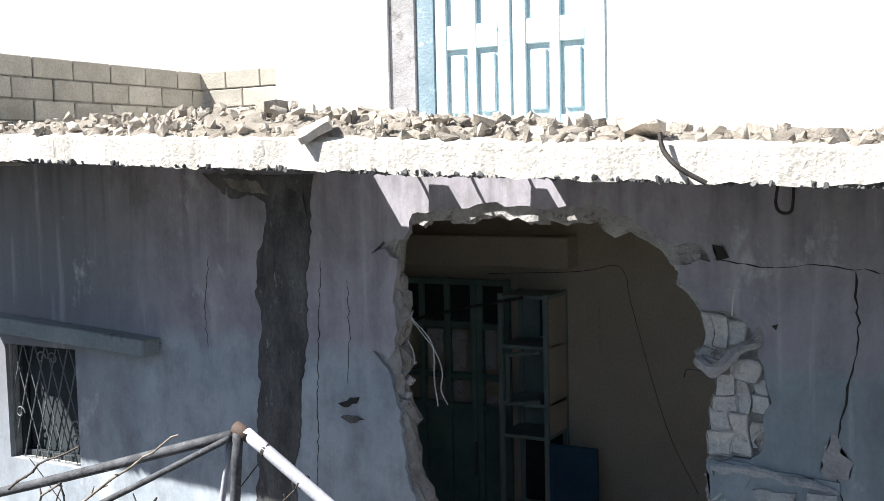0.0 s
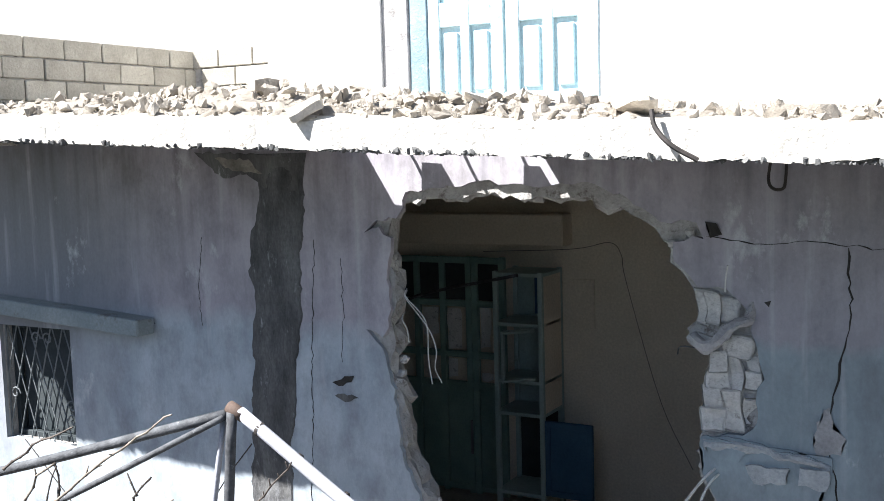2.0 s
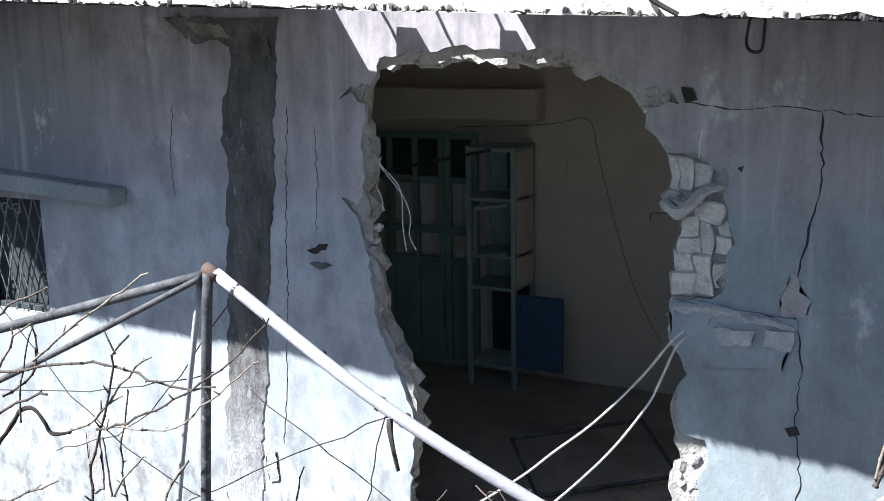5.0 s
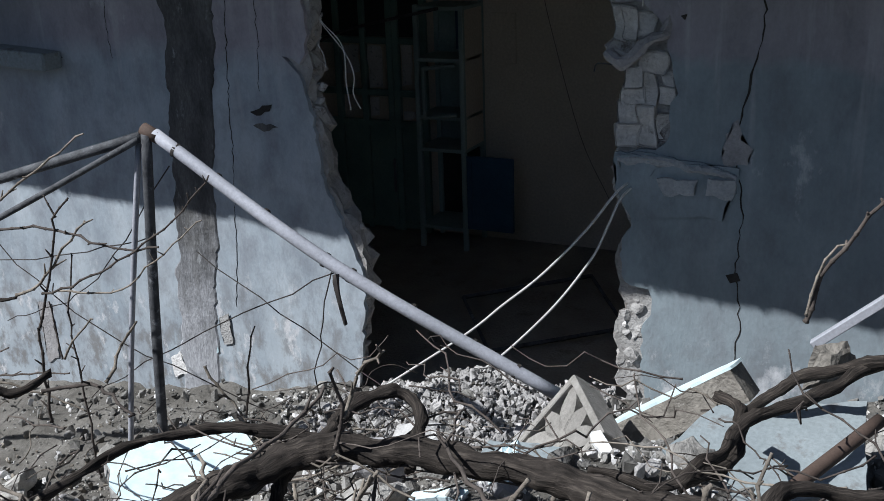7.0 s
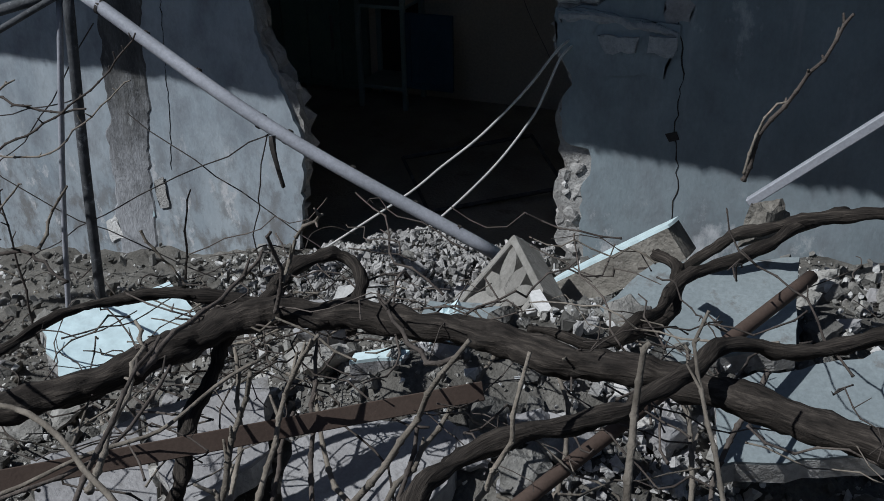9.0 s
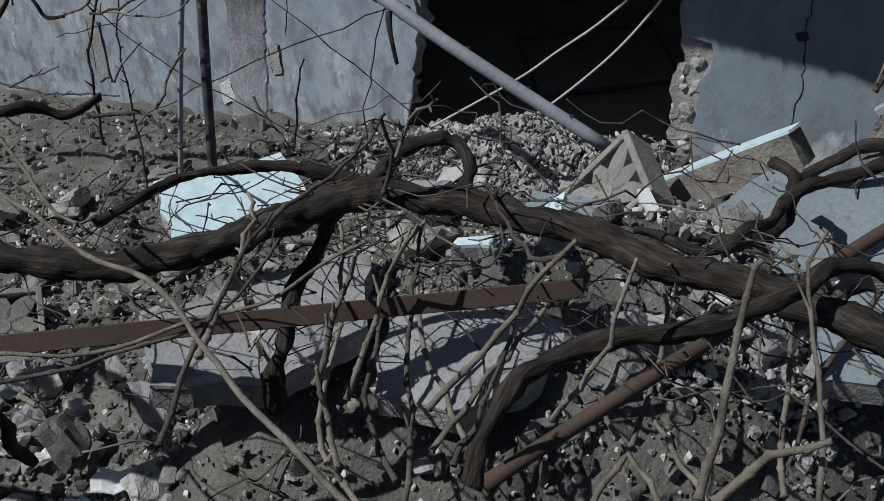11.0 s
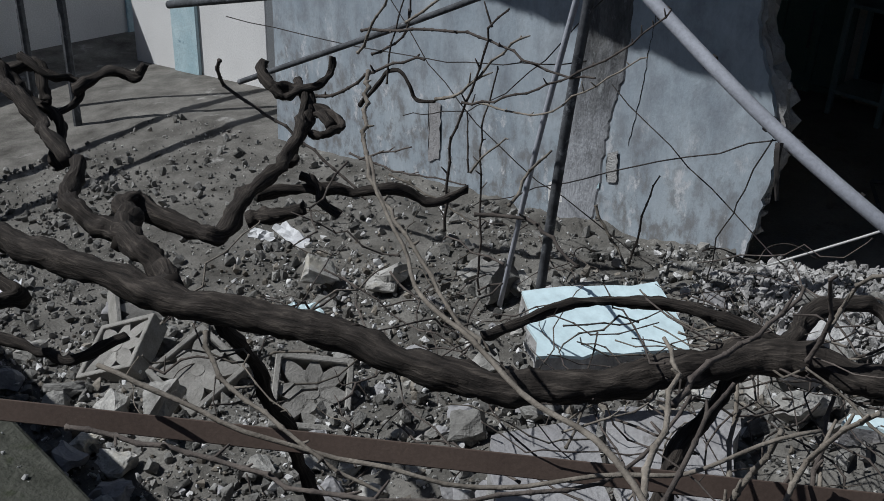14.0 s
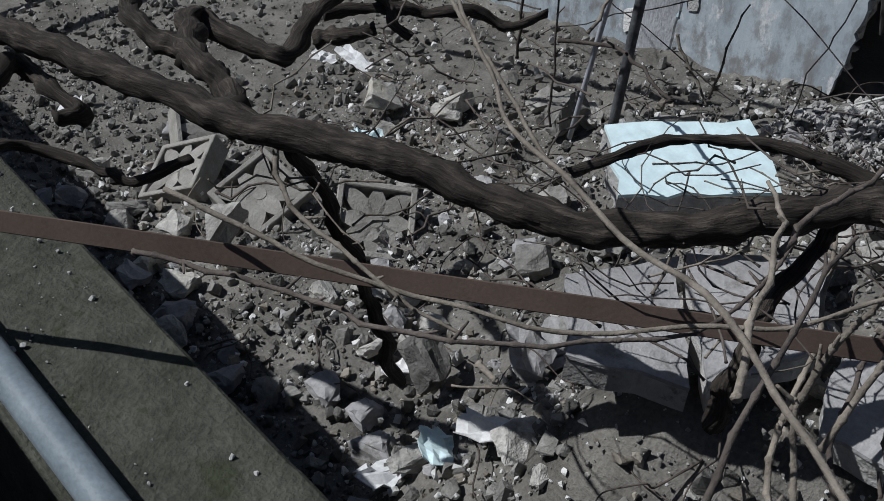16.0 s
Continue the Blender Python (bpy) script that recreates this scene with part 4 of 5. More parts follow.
# ---- beam, rusty pipe, ledge ----
thing("flat_bar", "long flat rust-brown steel bar lying across the vine", "beam", box((0, 0.012, -0.006), (3.32, 0.062, 0.0), 0.002), RUST).matrix_basis = facing((-0.9, -4.82, 1.36), (2.1, -2.44, 1.36), (-0.95, -4.76, 1.5))
thing("rusty_pipe", "rusty brown steel pipe leaning over the debris", "pipe", tube([(2.42, -1.87, 1.42), (2.22, -2.26, 1.36), (1.88, -2.85, 1.22), (1.65, -3.22, 1.1)], 0.021, sides=10, steps=5), RUST, smooth=True)
ledge = thing("ledge", "mossy grey concrete wall top with grit", "wall", box((-9, -4.42, -1.5), (2.6, -3.97, 1.0), 0.012, rough=0.012, cuts=10), MOSSY, kind="structure")
thing("ledge_pipe", "grey-blue water pipe laid along the wall top", "pipe", tube([(-6, -4.40, 1.04), (-0.4, -4.36, 1.04), (3, -4.33, 1.04)], 0.045, sides=14, steps=8), BLUEPIPE, smooth=True)

# ---- grapevine ----
vine = thing("grapevine", "leafless old grapevine with a thick twisted dark trunk", "vine")
TRUNK = [(-1.9, -4.1, 1.35), (-0.96, -3.96, 1.50), (-0.5, -3.84, 1.52), (-0.07, -3.71, 1.52), (0.27, -3.53, 1.52), (0.58, -3.42, 1.50), (0.82, -3.22, 1.50), (0.97, -3.02, 1.53), (1.10, -2.86, 1.56), (1.37, -2.76, 1.56), (1.68, -2.75, 1.56), (1.98, -2.78, 1.56), (2.25, -2.80, 1.56), (2.65, -2.87, 1.54)]
part("trunk", tube(TRUNK, 0.038, 0.039, sides=20, steps=22, gnarl=0.45, wander=0.014, seed=3), BARK, vine, smooth=True)
BOUGHS = (
    ([(0.60, -3.30, 1.56), (0.68, -3.11, 1.62), (0.78, -2.99, 1.62), (0.89, -2.92, 1.62), (1.0, -2.86, 1.60), (1.15, -2.82, 1.58)], 0.022, 0.032),
    ([(-0.1, -3.70, 1.52), (-0.32, -3.62, 1.50), (-0.5, -3.62, 1.5), (-0.66, -3.64, 1.5), (-0.80, -3.62, 1.5), (-1.0, -3.5, 1.52)], 0.045, 0.03),
    ([(-0.46, -3.62, 1.5), (-0.85, -3.40, 1.42), (-0.56, -3.30, 1.36), (-0.66, -3.07, 1.40), (-0.79, -2.83, 1.42), (-1.05, -2.55, 1.42), (-1.35, -2.35, 1.45)], 0.045, 0.02),
    ([(1.10, -2.84, 1.55), (1.06, -2.62, 1.56), (1.13, -2.49, 1.57), (1.22, -2.50, 1.54), (1.30, -2.67, 1.46)], 0.042, 0.03),
    ([(2.8, -2.55, 1.68), (2.51, -2.66, 1.66), (2.29, -2.77, 1.66), (2.11, -3.06, 1.66), (1.93, -3.24, 1.66), (1.82, -3.42, 1.64), (1.80, -3.58, 1.5)], 0.036, 0.036),
    ([(1.08, -2.86, 1.55), (1.03, -2.92, 1.48), (1.0, -3.02, 1.36), (1.04, -3.17, 1.22), (1.02, -3.22, 1.05)], 0.035, 0.045),
    ([(0.0, -3.62, 1.46), (0.0, -3.5, 1.2), (-0.05, -3.35, 0.8), (-0.1, -3.2, 0.3)], 0.03, 0.04),
    ([(1.71, -2.45, 1.4), (1.90, -2.43, 1.4), (2.02, -2.23, 1.41), (2.09, -1.93, 1.40), (2.49, -1.32, 1.42)], 0.024, 0.036),
    ([(1.95, -2.29, 1.36), (2.04, -2.12, 1.33), (2.01, -1.88, 1.38), (1.93, -1.81, 1.36)], 0.05, 0.03),
)
for k, (pts, a, b) in enumerate(BOUGHS):
    thick = 0.56 if pts[-1][0] > -0.3 else 0.80
    part("bough", tube(pts, a * thick, b * thick, sides=12, steps=16, gnarl=0.75, wander=0.018 if k == 0 else 0.034, seed=10 + k), BARK, vine, smooth=True)
CANES = (
    ([(0.30, -3.40, 1.95), (0.65, -3.6, 1.90), (0.94, -3.73, 1.90), (1.26, -3.78, 1.90), (1.57, -3.92, 1.88), (1.85, -4.0, 1.8)], 0.004, 0.006),
    ([(0.1, -4.0, 1.55), (0.5, -3.85, 1.5), (0.9, -3.65, 1.52), (1.2, -3.45, 1.62), (1.4, -3.3, 1.75)], 0.006, 0.004),
)
for k, (pts, a, b) in enumerate(CANES):
    part("cane", tube(pts, a, b, sides=7, steps=8, gnarl=0.25, wander=0.02, seed=40 + k), CANE, vine, smooth=True)


# ---- rubble ----
LUMPS = [mesh_from(chunk((1.0, 0.8, 0.6), 100 + k, worn=True), "concrete_chunk", RUBBLE if k % 4 else GREYSLAB) for k in range(14)]


def scatter_pebbles(name, label, n, area, size, seed, material, height=ground_height, lift=0.0):
    r = random.Random(seed)
    shapes = []
    for k in range(10):
        b = chunk((1.0, 0.8, 0.65), seed + k, points=12)
        b.verts.index_update()
        shapes.append(([v.co.copy() for v in b.verts], [[v.index for v in f.verts] for f in b.faces]))
        b.free()
    verts, faces = [], []
    for _ in range(n):
        x, y = r.uniform(area[0], area[1]), r.uniform(area[2], area[3])
        if noise.noise(Vector((x * 1.1, y * 1.1, seed))) + r.uniform(-0.5, 0.7) < 0:
            continue
        if height is ground_height and size[1] > 0.05 and (math.hypot(x - 0.75, y + 2.85) < 0.30 or math.hypot(x - 1.31, y + 2.66) < 0.24):
            continue
        if height is ground_height and math.hypot(x - 1.3, y + 1.35) < 0.3:
            continue
        if height is ground_height and x < -0.7 and y > -1.1 and r.random() < 0.55:
            continue
        if x < -2.4 and y > -2.4 and r.random() < 0.3:
            continue
        if height is not ground_height and height(0, 0) > 3 and over_hole(x - 0.06, y + 0.06):
            continue
        s = size[0] * (size[1] / size[0]) ** (r.random() ** 2.2)
        m = pose(x, y, height(x, y) + s * 0.26 + lift, r.uniform(0, 360), r.uniform(0, 360), r.uniform(0, 360))
        vs, fs = shapes[r.randrange(10)]
        k = len(verts)
        verts += [tuple(m @ (v * s)) for v in vs]
        faces += [[i + k for i in f] for f in fs]
    me = bpy.data.meshes.new(name)
    me.from_pydata(verts, [], faces)
    me.materials.append(material)
    return tagged(new(name, me), label, "rubble", kind="stuff")


scatter_pebbles("gravel", "crushed grey-brown masonry grit over the yard", 25000, (-6.4, 3.2, -3.95, -0.02), (0.016, 0.10), 21, RUBBLE)
scatter_pebbles("grit", "fine dusty grit over the whole yard", 34000, (-6.0, 3.0, -3.95, -0.05), (0.006, 0.028), 23, RUBBLE, lift=0.004)
scatter_pebbles("gravel", "pale crushed plaster under the vine beside the pipe", 900, (1.75, 2.35, -2.5, -2.0), (0.015, 0.08), 33, CRUSHED, lift=0.02)
scatter_pebbles("gravel", "pale crushed plaster in the mouth of the breach", 7500, (-0.3, 1.1, -1.0, 0.15), (0.010, 0.065), 31, CRUSHED, lift=0.03)
scatter_pebbles("plaster_chips", "scattered pale plaster chips over the debris", 6000, (-3.2, 3.0, -3.9, -0.1), (0.015, 0.06), 51, PALE, lift=0.02)
scatter_pebbles("gravel", "tan crumbs of mortar among the debris", 1700, (-3.2, 1.2, -3.6, -0.5), (0.025, 0.09), 71, TAN)
def over_hole(x, y):
    """Where the slab has been blown out beside the wall, with the sun's way to it."""
    return -1.35 < x < 0.25 and y > -0.66 + 0.10 * noise.noise(Vector((x * 4, 1, 1)))


def debris_height(x, y):
    """Debris lies deepest before the upper door and thins out towards the ends."""
    u = min(1.0, max(0.0, (y - FRONT - 0.01) / 0.32))
    deep = 0.035 + 0.085 * math.exp(-((x + 0.75) / 1.35) ** 2) + 0.02 * noise.noise(Vector((x * 1.7, y * 2, 4)))
    return SLAB_Z1 - 0.044 * x - 0.012 + deep * u


xs, ys = list(np.arange(-4.5, 4.01, 0.05)), list(np.arange(FRONT + 0.01, 0.3, 0.05))
heap = bpy.data.meshes.new("roof_debris")
jit = random.Random(44)
heap.from_pydata([(x + jit.uniform(-0.02, 0.02), y + jit.uniform(0, 0.02), debris_height(x, y) + (jit.uniform(-0.022, 0.022) if j else -0.01)) for j, y in enumerate(ys) for x in xs], [], [(j * len(xs) + i, j * len(xs) + i + 1, (j + 1) * len(xs) + i + 1, (j + 1) * len(xs) + i) for j in range(len(ys) - 1) for i in range(len(xs) - 1) if not over_hole(xs[i], ys[j])])
heap.materials.append(TAN)
tagged(new("roof_debris", heap), "layer of crushed masonry spread over the roof slab", "rubble", kind="stuff")
scatter_pebbles("roof_rubble", "broken masonry heaped along the slab edge", 15000, (-4.5, 4.0, -1.27, 0.1), (0.012, 0.10), 41, TAN, debris_height, -0.006)
scatter_pebbles("edge_crumbs", "dark crumbled concrete along the slab edge", 2400, (-4.5, 4.0, FRONT - 0.006, FRONT + 0.03), (0.008, 0.045), 43, STAINSHADE, lambda x, y: SLAB_Z0 - 0.0437 * x, 0.0)
r5 = random.Random(15)
for k in range(26):
    x = r5.uniform(-2.9, 1.5)
    o = thing("roof_chunk", "flat broken piece of pale masonry on the slab edge", "rubble", chunk((0.30, 0.18, 0.11), 700 + k), TAN, "roof chunks")
    s = r5.uniform(0.3, 0.85)
    o.matrix_basis = pose(x + 0.12, r5.uniform(-1.15, -0.72), debris_height(x + 0.12, -0.9) + 0.03 * s, r5.uniform(-16, 16), r5.uniform(-16, 16), r5.uniform(0, 360)) @ Matrix.Diagonal((s, s, s, 1))
o = thing("roof_chunk", "tilted slab of pale masonry jutting over the slab edge", "rubble", box((-0.075, -0.07, -0.02), (0.075, 0.07, 0.02), 0.006, rough=0.010, cuts=3), TAN, "roof chunks")
o.matrix_basis = pose(-0.24, FRONT + 0.03, 3.285, 14, -24, 30)
r2 = random.Random(5)
for _ in range(420):
    x, y = r2.uniform(-3.2, 2.9), r2.uniform(-3.8, -0.5)
    if (x < -2.2 and y > -2.2) or (x < -0.6 and y > -0.9) or math.hypot(x - 1.27, y + 1.55) < 0.5 or math.hypot(x - 0.75, y + 2.85) < 0.34 or math.hypot(x - 1.31, y + 2.66) < 0.28:
        continue
    s = 0.06 * (0.26 / 0.06) ** (r2.random() ** 2.0)
    o = new("concrete_chunk", LUMPS[r2.randrange(14)])
    o.matrix_basis = pose(x, y, ground_height(x, y) + 0.24 * s, r2.uniform(-25, 25), r2.uniform(-25, 25), r2.uniform(0, 360)) @ Matrix.Diagonal((s, s, s, 1))
    tagged(o, "broken lump of grey concrete in the debris", "rubble", "concrete chunks")


# ---- large fragments ----
def fragment(name, label, outline2, thick, m, face, core, category="fragment", chips=0.012, seed=1):
    """A broken plate: an outline in its own plane, its face coated, its broken edge bare."""
    r = random.Random(seed)
    loop = ragged(outline2, 0.06, chips, r, True)
    bm = bmesh.new()
    lo = [bm.verts.new((x, y, -thick)) for x, y in loop]
    hi = [bm.verts.new((x * 0.985, y * 0.985, -0.012)) for x, y in loop]
    n = len(loop)
    for i in range(n):
        bm.faces.new((lo[i], lo[(i + 1) % n], hi[(i + 1) % n], hi[i]))
    bm.faces.new(lo[::-1])
    bm.faces.new(hi)
    ob = thing(name, label, category, bm, core)
    bm = bmesh.new()
    a = [bm.verts.new((x, y, -0.0118)) for x, y in loop]
    b = [bm.verts.new((x * 0.995, y * 0.995, 0.0)) for x, y in loop]
    for i in range(n):
        bm.faces.new((a[i], a[(i + 1) % n], b[(i + 1) % n], b[i]))
    bm.faces.new(b)
    part("plaster_coat", bm, face, ob)
    ob.matrix_basis = m
    return ob


fragment("blue_fragment", "bright pale-blue plastered wall fragment on the heap", [(0, 0), (0.44, 0), (0.45, 0.12), (0.43, 0.29), (0.2, 0.28), (0.01, 0.27)], 0.09, facing((0.46, -2.92, 1.265), (0.71, -2.58, 1.265), (0.26, -2.72, 1.32)), BLUE, MASONRY, seed=3)
for outline2, m_, k in (([(-0.30, -0.14), (-0.10, -0.35), (0.17, -0.19), (-0.07, 0.05), (-0.16, 0.16)], pose(0.72, -2.90, 1.02, 3, 4, 0), 4), ([(-0.05, 0.06), (0.20, -0.17), (0.30, 0.15), (0.12, 0.45), (-0.15, 0.17)], pose(0.725, -2.895, 1.03, 5, 2, 0), 14), ([(-0.15, -0.28), (0.11, -0.25), (0.25, -0.03), (0.21, 0.19), (0.06, 0.28), (-0.27, 0.01)], pose(1.31, -2.66, 1.01, 9, -2, 0), 24)):
    fragment("grey_fragment", "slab of grey render lying cracked on the heap", outline2, 0.09, m_, GREYSLAB, MASONRY, seed=k)
fragment("blue_faced_block", "rounded masonry block with a pale-blue painted face", [(0, 0), (0.16, -0.01), (0.19, 0.03), (0.13, 0.06), (0.02, 0.05)], 0.12, facing((1.12, -2.40, 1.15), (1.28, -2.32, 1.16), (1.08, -2.28, 1.15)), BLUE, GREYSLAB, seed=34)
fragment("grey_fragment", "slab of grey render lying broken on the heap", [(0, 0), (0.3, -0.03), (0.36, 0.2), (0.05, 0.24)], 0.09, facing((1.14, -2.05, 1.03), (1.45, -2.0, 1.06), (1.1, -1.8, 1.06)), PALEBLUE, MASONRY, seed=24)
fragment("edge_fragment", "thick wall fragment lying face up, its pale-blue face edge-on", [(0, 0), (0.60, 0), (0.6, 0.2), (0.3, 0.24), (0.02, 0.22)], 0.15, facing((1.37, -1.14, 0.82), (1.87, -1.10, 1.17), (1.34, -0.9, 0.735)), BLUE, BROKEN, seed=5)
fragment("edge_fragment", "narrow strip of white-painted plaster", [(0, 0), (0.26, 0.0), (0.26, 0.04), (0, 0.045)], 0.04, facing((1.498, -1.75, 1.135), (1.661, -2.0, 1.128), (2.298, -1.25, 1.235)), WHITEWALL, RUBBLE, seed=6)
for k, (a, b, c, o) in enumerate((((1.95, -1.95, 1.05), (2.5, -1.75, 1.12), (1.9, -1.5, 1.16), [(0, 0), (0.5, 0.02), (0.62, 0.45), (0.12, 0.5), (-0.1, 0.3)]), ((2.25, -2.35, 1.02), (2.9, -2.15, 1.12), (2.2, -2.0, 1.14), [(0, 0), (0.6, 0), (0.6, 0.36), (0.05, 0.3)]))):
    fragment("wall_fragment", "pale blue-grey painted wall fragment in the heap", o, 0.1, facing(a, b, c), PALEBLUE, MASONRY, seed=8 + k)
for k, (p, s, col) in enumerate((((2.2, -1.22, 1.28), 0.27, BROKEN), ((1.417, -1.85, 0.97), 0.30, BROKEN), ((0.75, -1.9, 0.95), 0.28, GREYSLAB), ((1.35, -2.2, 1.12), 0.2, GREYSLAB), ((0.55, -1.2, 0.62), 0.3, PALE), ((-0.62, -1.15, 0.30), 0.3, RUBBLE), ((-1.3, -1.1, 0.05), 0.35, RUBBLE), ((-1.75, -2.9, -0.15), 0.3, RUBBLE), ((-0.3, -2.9, 0.1), 0.26, RUBBLE), ((0.05, -2.75, 0.32), 0.24, GREYSLAB), ((-2.35, -1.5, -0.2), 0.3, RUBBLE))):
    o = thing("masonry_block", "large broken masonry block with sharp faces", "block", chunk((1.0, 0.75, 0.6), 500 + k, worn=True), col, "masonry blocks")
    o.matrix_basis = pose(*p, 10 if k else -32, -12 + 5 * k, 40 * k + 25) @ Matrix.Diagonal((s, s, s, 1))
thing("grey_bar", "pale grey square bar leaning against the wall", "bar", box((0, -0.02, -0.02), (1.1, 0.02, 0.02), 0.004), GALV).matrix_basis = pose(2.10, -0.45, 1.02, 0, -42.5, 0)


SCREEN = mat("screen_concrete", (0.27, 0.257, 0.235), (0.44, 0.42, 0.39), 9, 0.96, 0.6, 80, vary=0.2)


def petal_mesh():
    """One bar of the pierced flower: a leaf shape, widest in its middle."""
    b = bmesh.new()
    n = 7
    low, top = [], []
    for k in range(n + 1):
        u = k / n
        w = 0.012 + 0.017 * math.sin(math.pi * min(1, u * 1.05))
        low.append([b.verts.new((0.018 + 0.1 * u, s * w, 0.012)) for s in (-1, 1)])
        top.append([b.verts.new((0.018 + 0.1 * u, s * w, 0.078)) for s in (-1, 1)])
    for k in range(n):
        for q in ((low[k][0], low[k + 1][0], low[k + 1][1], low[k][1]), (top[k][0], top[k][1], top[k + 1][1], top[k + 1][0]), (low[k][0], top[k][0], top[k + 1][0], low[k + 1][0]), (low[k][1], low[k + 1][1], top[k + 1][1], top[k][1])):
            b.faces.new(q)
    return mesh_from(b, "petal", SCREEN)


def build_screen_block():
    """A pierced screen block: a square rim with petals round a boss."""
    s, d = 0.125, 0.09
    rim = [(-s, -s), (s, -s), (s, s), (-s, s)]
    bm = bmesh.new()
    loops = []
    for f, z in ((1, 0), (1, d), (0.84, d), (0.84, 0)):
        loops.append([bm.verts.new((x * f, y * f, z)) for x, y in rim])
    for a, b in zip(loops, loops[1:] + loops[:1]):
        for k in range(4):
            bm.faces.new((a[k], a[(k + 1) % 4], b[(k + 1) % 4], b[k]))
    bmesh.ops.bevel(bm, geom=bm.edges, offset=0.003, segments=1, affect="EDGES")
    o = thing("screen_block", "broken pierced concrete screen block with petal openings", "block", bm, SCREEN, "screen blocks")
    b = bmesh.new()
    bmesh.ops.create_cone(b, cap_ends=True, segments=12, radius1=0.028, radius2=0.024, depth=0.07)
    bmesh.ops.translate(b, verts=b.verts, vec=(0, 0, 0.045))
    part("boss", b, SCREEN, o)
    pm = petal_mesh()
    for k in range(8):
        p = new("petal", pm)
        p.parent = o
        p.matrix_basis = pose(0, 0, 0, 0, 0, 45 * k) @ Matrix.Diagonal((1.22 if k % 2 else 0.92, 1, 1, 1))
    return o


first = build_screen_block()
first.matrix_basis = facing((1.378, -1.435, 0.866), (1.163, -1.534, 0.564), (1.595, -1.747, 0.814)) @ Matrix.Diagonal((1.53, 1.53, 1.5, 1))
for x, y, up, rx, ry, rz in ((-2.6, -2.62, 0.0, 18, -24, 30), (-2.05, -2.5, 0.02, 22, 14, 5), (-1.40, -2.3, 0.03, 32, 8, 50), (-2.95, -2.35, 0.0, 20, 20, 70), (1.12, -3.36, 0.0, 40, 30, 60)):
    copy_thing(first, pose(x, y, ground_height(x, y) + up, rx, ry, rz))


def scrap(p, size, turn, col, label, seed):
    """A crumpled scrap, thin and curled."""
    bm = bmesh.new()
    bmesh.ops.create_grid(bm, x_segments=6, y_segments=5, size=0.5)
    for v in bm.verts:
        e = noise.noise_vector(v.co * 3 + Vector((seed, 0, 0)))
        v.co = Vector((v.co.x * size[0] + e.x * 0.03, v.co.y * size[1] + e.y * 0.02, abs(e.z) * 0.06))
    got = bmesh.ops.solidify(bm, geom=bm.faces, thickness=0.004)
    o = thing("scrap", label, "litter", bm, col)
    x, y = p
    o.matrix_basis = pose(x, y, ground_height(x, y) + 0.06, 18, 8, turn)


for k, (p, size, col, label) in enumerate((((-3.0, -1.2), (0.28, 0.10), PAPER, "crumpled white and red paper packet on the ground"), ((-3.2, -1.3), (0.16, 0.09), PAPER, "crumpled white and red paper packet on the ground"), ((-2.0, -1.85), (0.2, 0.16), BLUE, "flat chip of pale-blue plaster"), ((-2.25, -2.0), (0.22, 0.05), BLUE, "flat chip of pale-blue plaster"), ((0.08, -3.18), (0.17, 0.12), BLUE, "flat chip of pale-blue plaster"), ((-0.02, -3.32), (0.12, 0.2), PAPER, "torn white sheet in the rubble"), ((0.30, -3.12), (0.26, 0.16), WHITEWALL, "flat flake of white plaster"), ((-0.45, -2.9), (0.14, 0.08), WHITEWALL, "flat flake of white plaster"), ((1.35, -2.15), (0.2, 0.07), BLUE, "flat chip of pale-blue plaster"), ((-4.0, -2.7), (0.2, 0.15), PAPER, "torn blue and white wrapper"))):
    scrap(p, size, 35 * k, col, label, k * 3.7)
scatter_pebbles("grit", "loose grit on the mossy wall top", 700, (-3, 2.3, -4.4, -4.0), (0.006, 0.03), 61, PALE, lambda x, y: 1.0)

# ---- the vine's younger wood: points along each shoot, and its thickness ----
PRUNED = [
    ([(1.21, -3.25, 1.25), (1.23, -3.18, 1.43), (1.27, -3.15, 1.60)], 0.013),
    ([(1.30, -3.25, 1.25), (1.30, -3.07, 1.48), (1.42, -3.09, 1.70)], 0.012),
    ([(1.34, -3.38, 1.15), (1.26, -3.30, 1.25), (1.21, -3.27, 1.35)], 0.013),
    ([(1.55, -3.30, 1.35), (1.67, -3.16, 1.57), (1.80, -3.15, 1.80)], 0.013),
    ([(1.84, -3.29, 1.45), (1.93, -3.31, 1.65), (1.96, -3.23, 1.85)], 0.010),
    ([(2.19, -3.47, 1.55), (2.17, -3.29, 1.73), (2.17, -3.20, 1.90)], 0.014),
    ([(2.24, -3.56, 1.65), (2.29, -3.50, 1.73), (2.38, -3.50, 1.80)], 0.014),
]
SHOOTS = [
    ([(1.43, -3.97, 1.75), (1.39, -3.86, 1.80), (1.37, -3.77, 1.85), (1.31, -3.49, 1.90)], 0.007),
    ([(2.38, -3.56, 1.70), (2.34, -3.38, 1.77), (2.25, -3.10, 1.83), (2.25, -3.04, 1.90)], 0.007),
    ([(1.18, -2.87, 1.60), (1.20, -2.87, 1.73), (1.21, -2.92, 1.85)], 0.008),
    ([(1.20, -2.87, 1.68), (1.22, -2.81, 1.79), (1.34, -2.89, 1.90)], 0.007),
    ([(2.16, -1.50, 1.54), (2.18, -1.50, 1.68), (2.26, -1.50, 1.82), (2.35, -1.50, 1.98), (2.41, -1.50, 2.12)], 0.011),
    ([(2.16, -1.50, 1.58), (2.21, -1.50, 1.78), (2.27, -1.50, 1.84)], 0.007),
    ([(1.78, -3.14, 1.75), (1.68, -3.08, 1.68), (1.38, -2.70, 1.60)], 0.008),
]
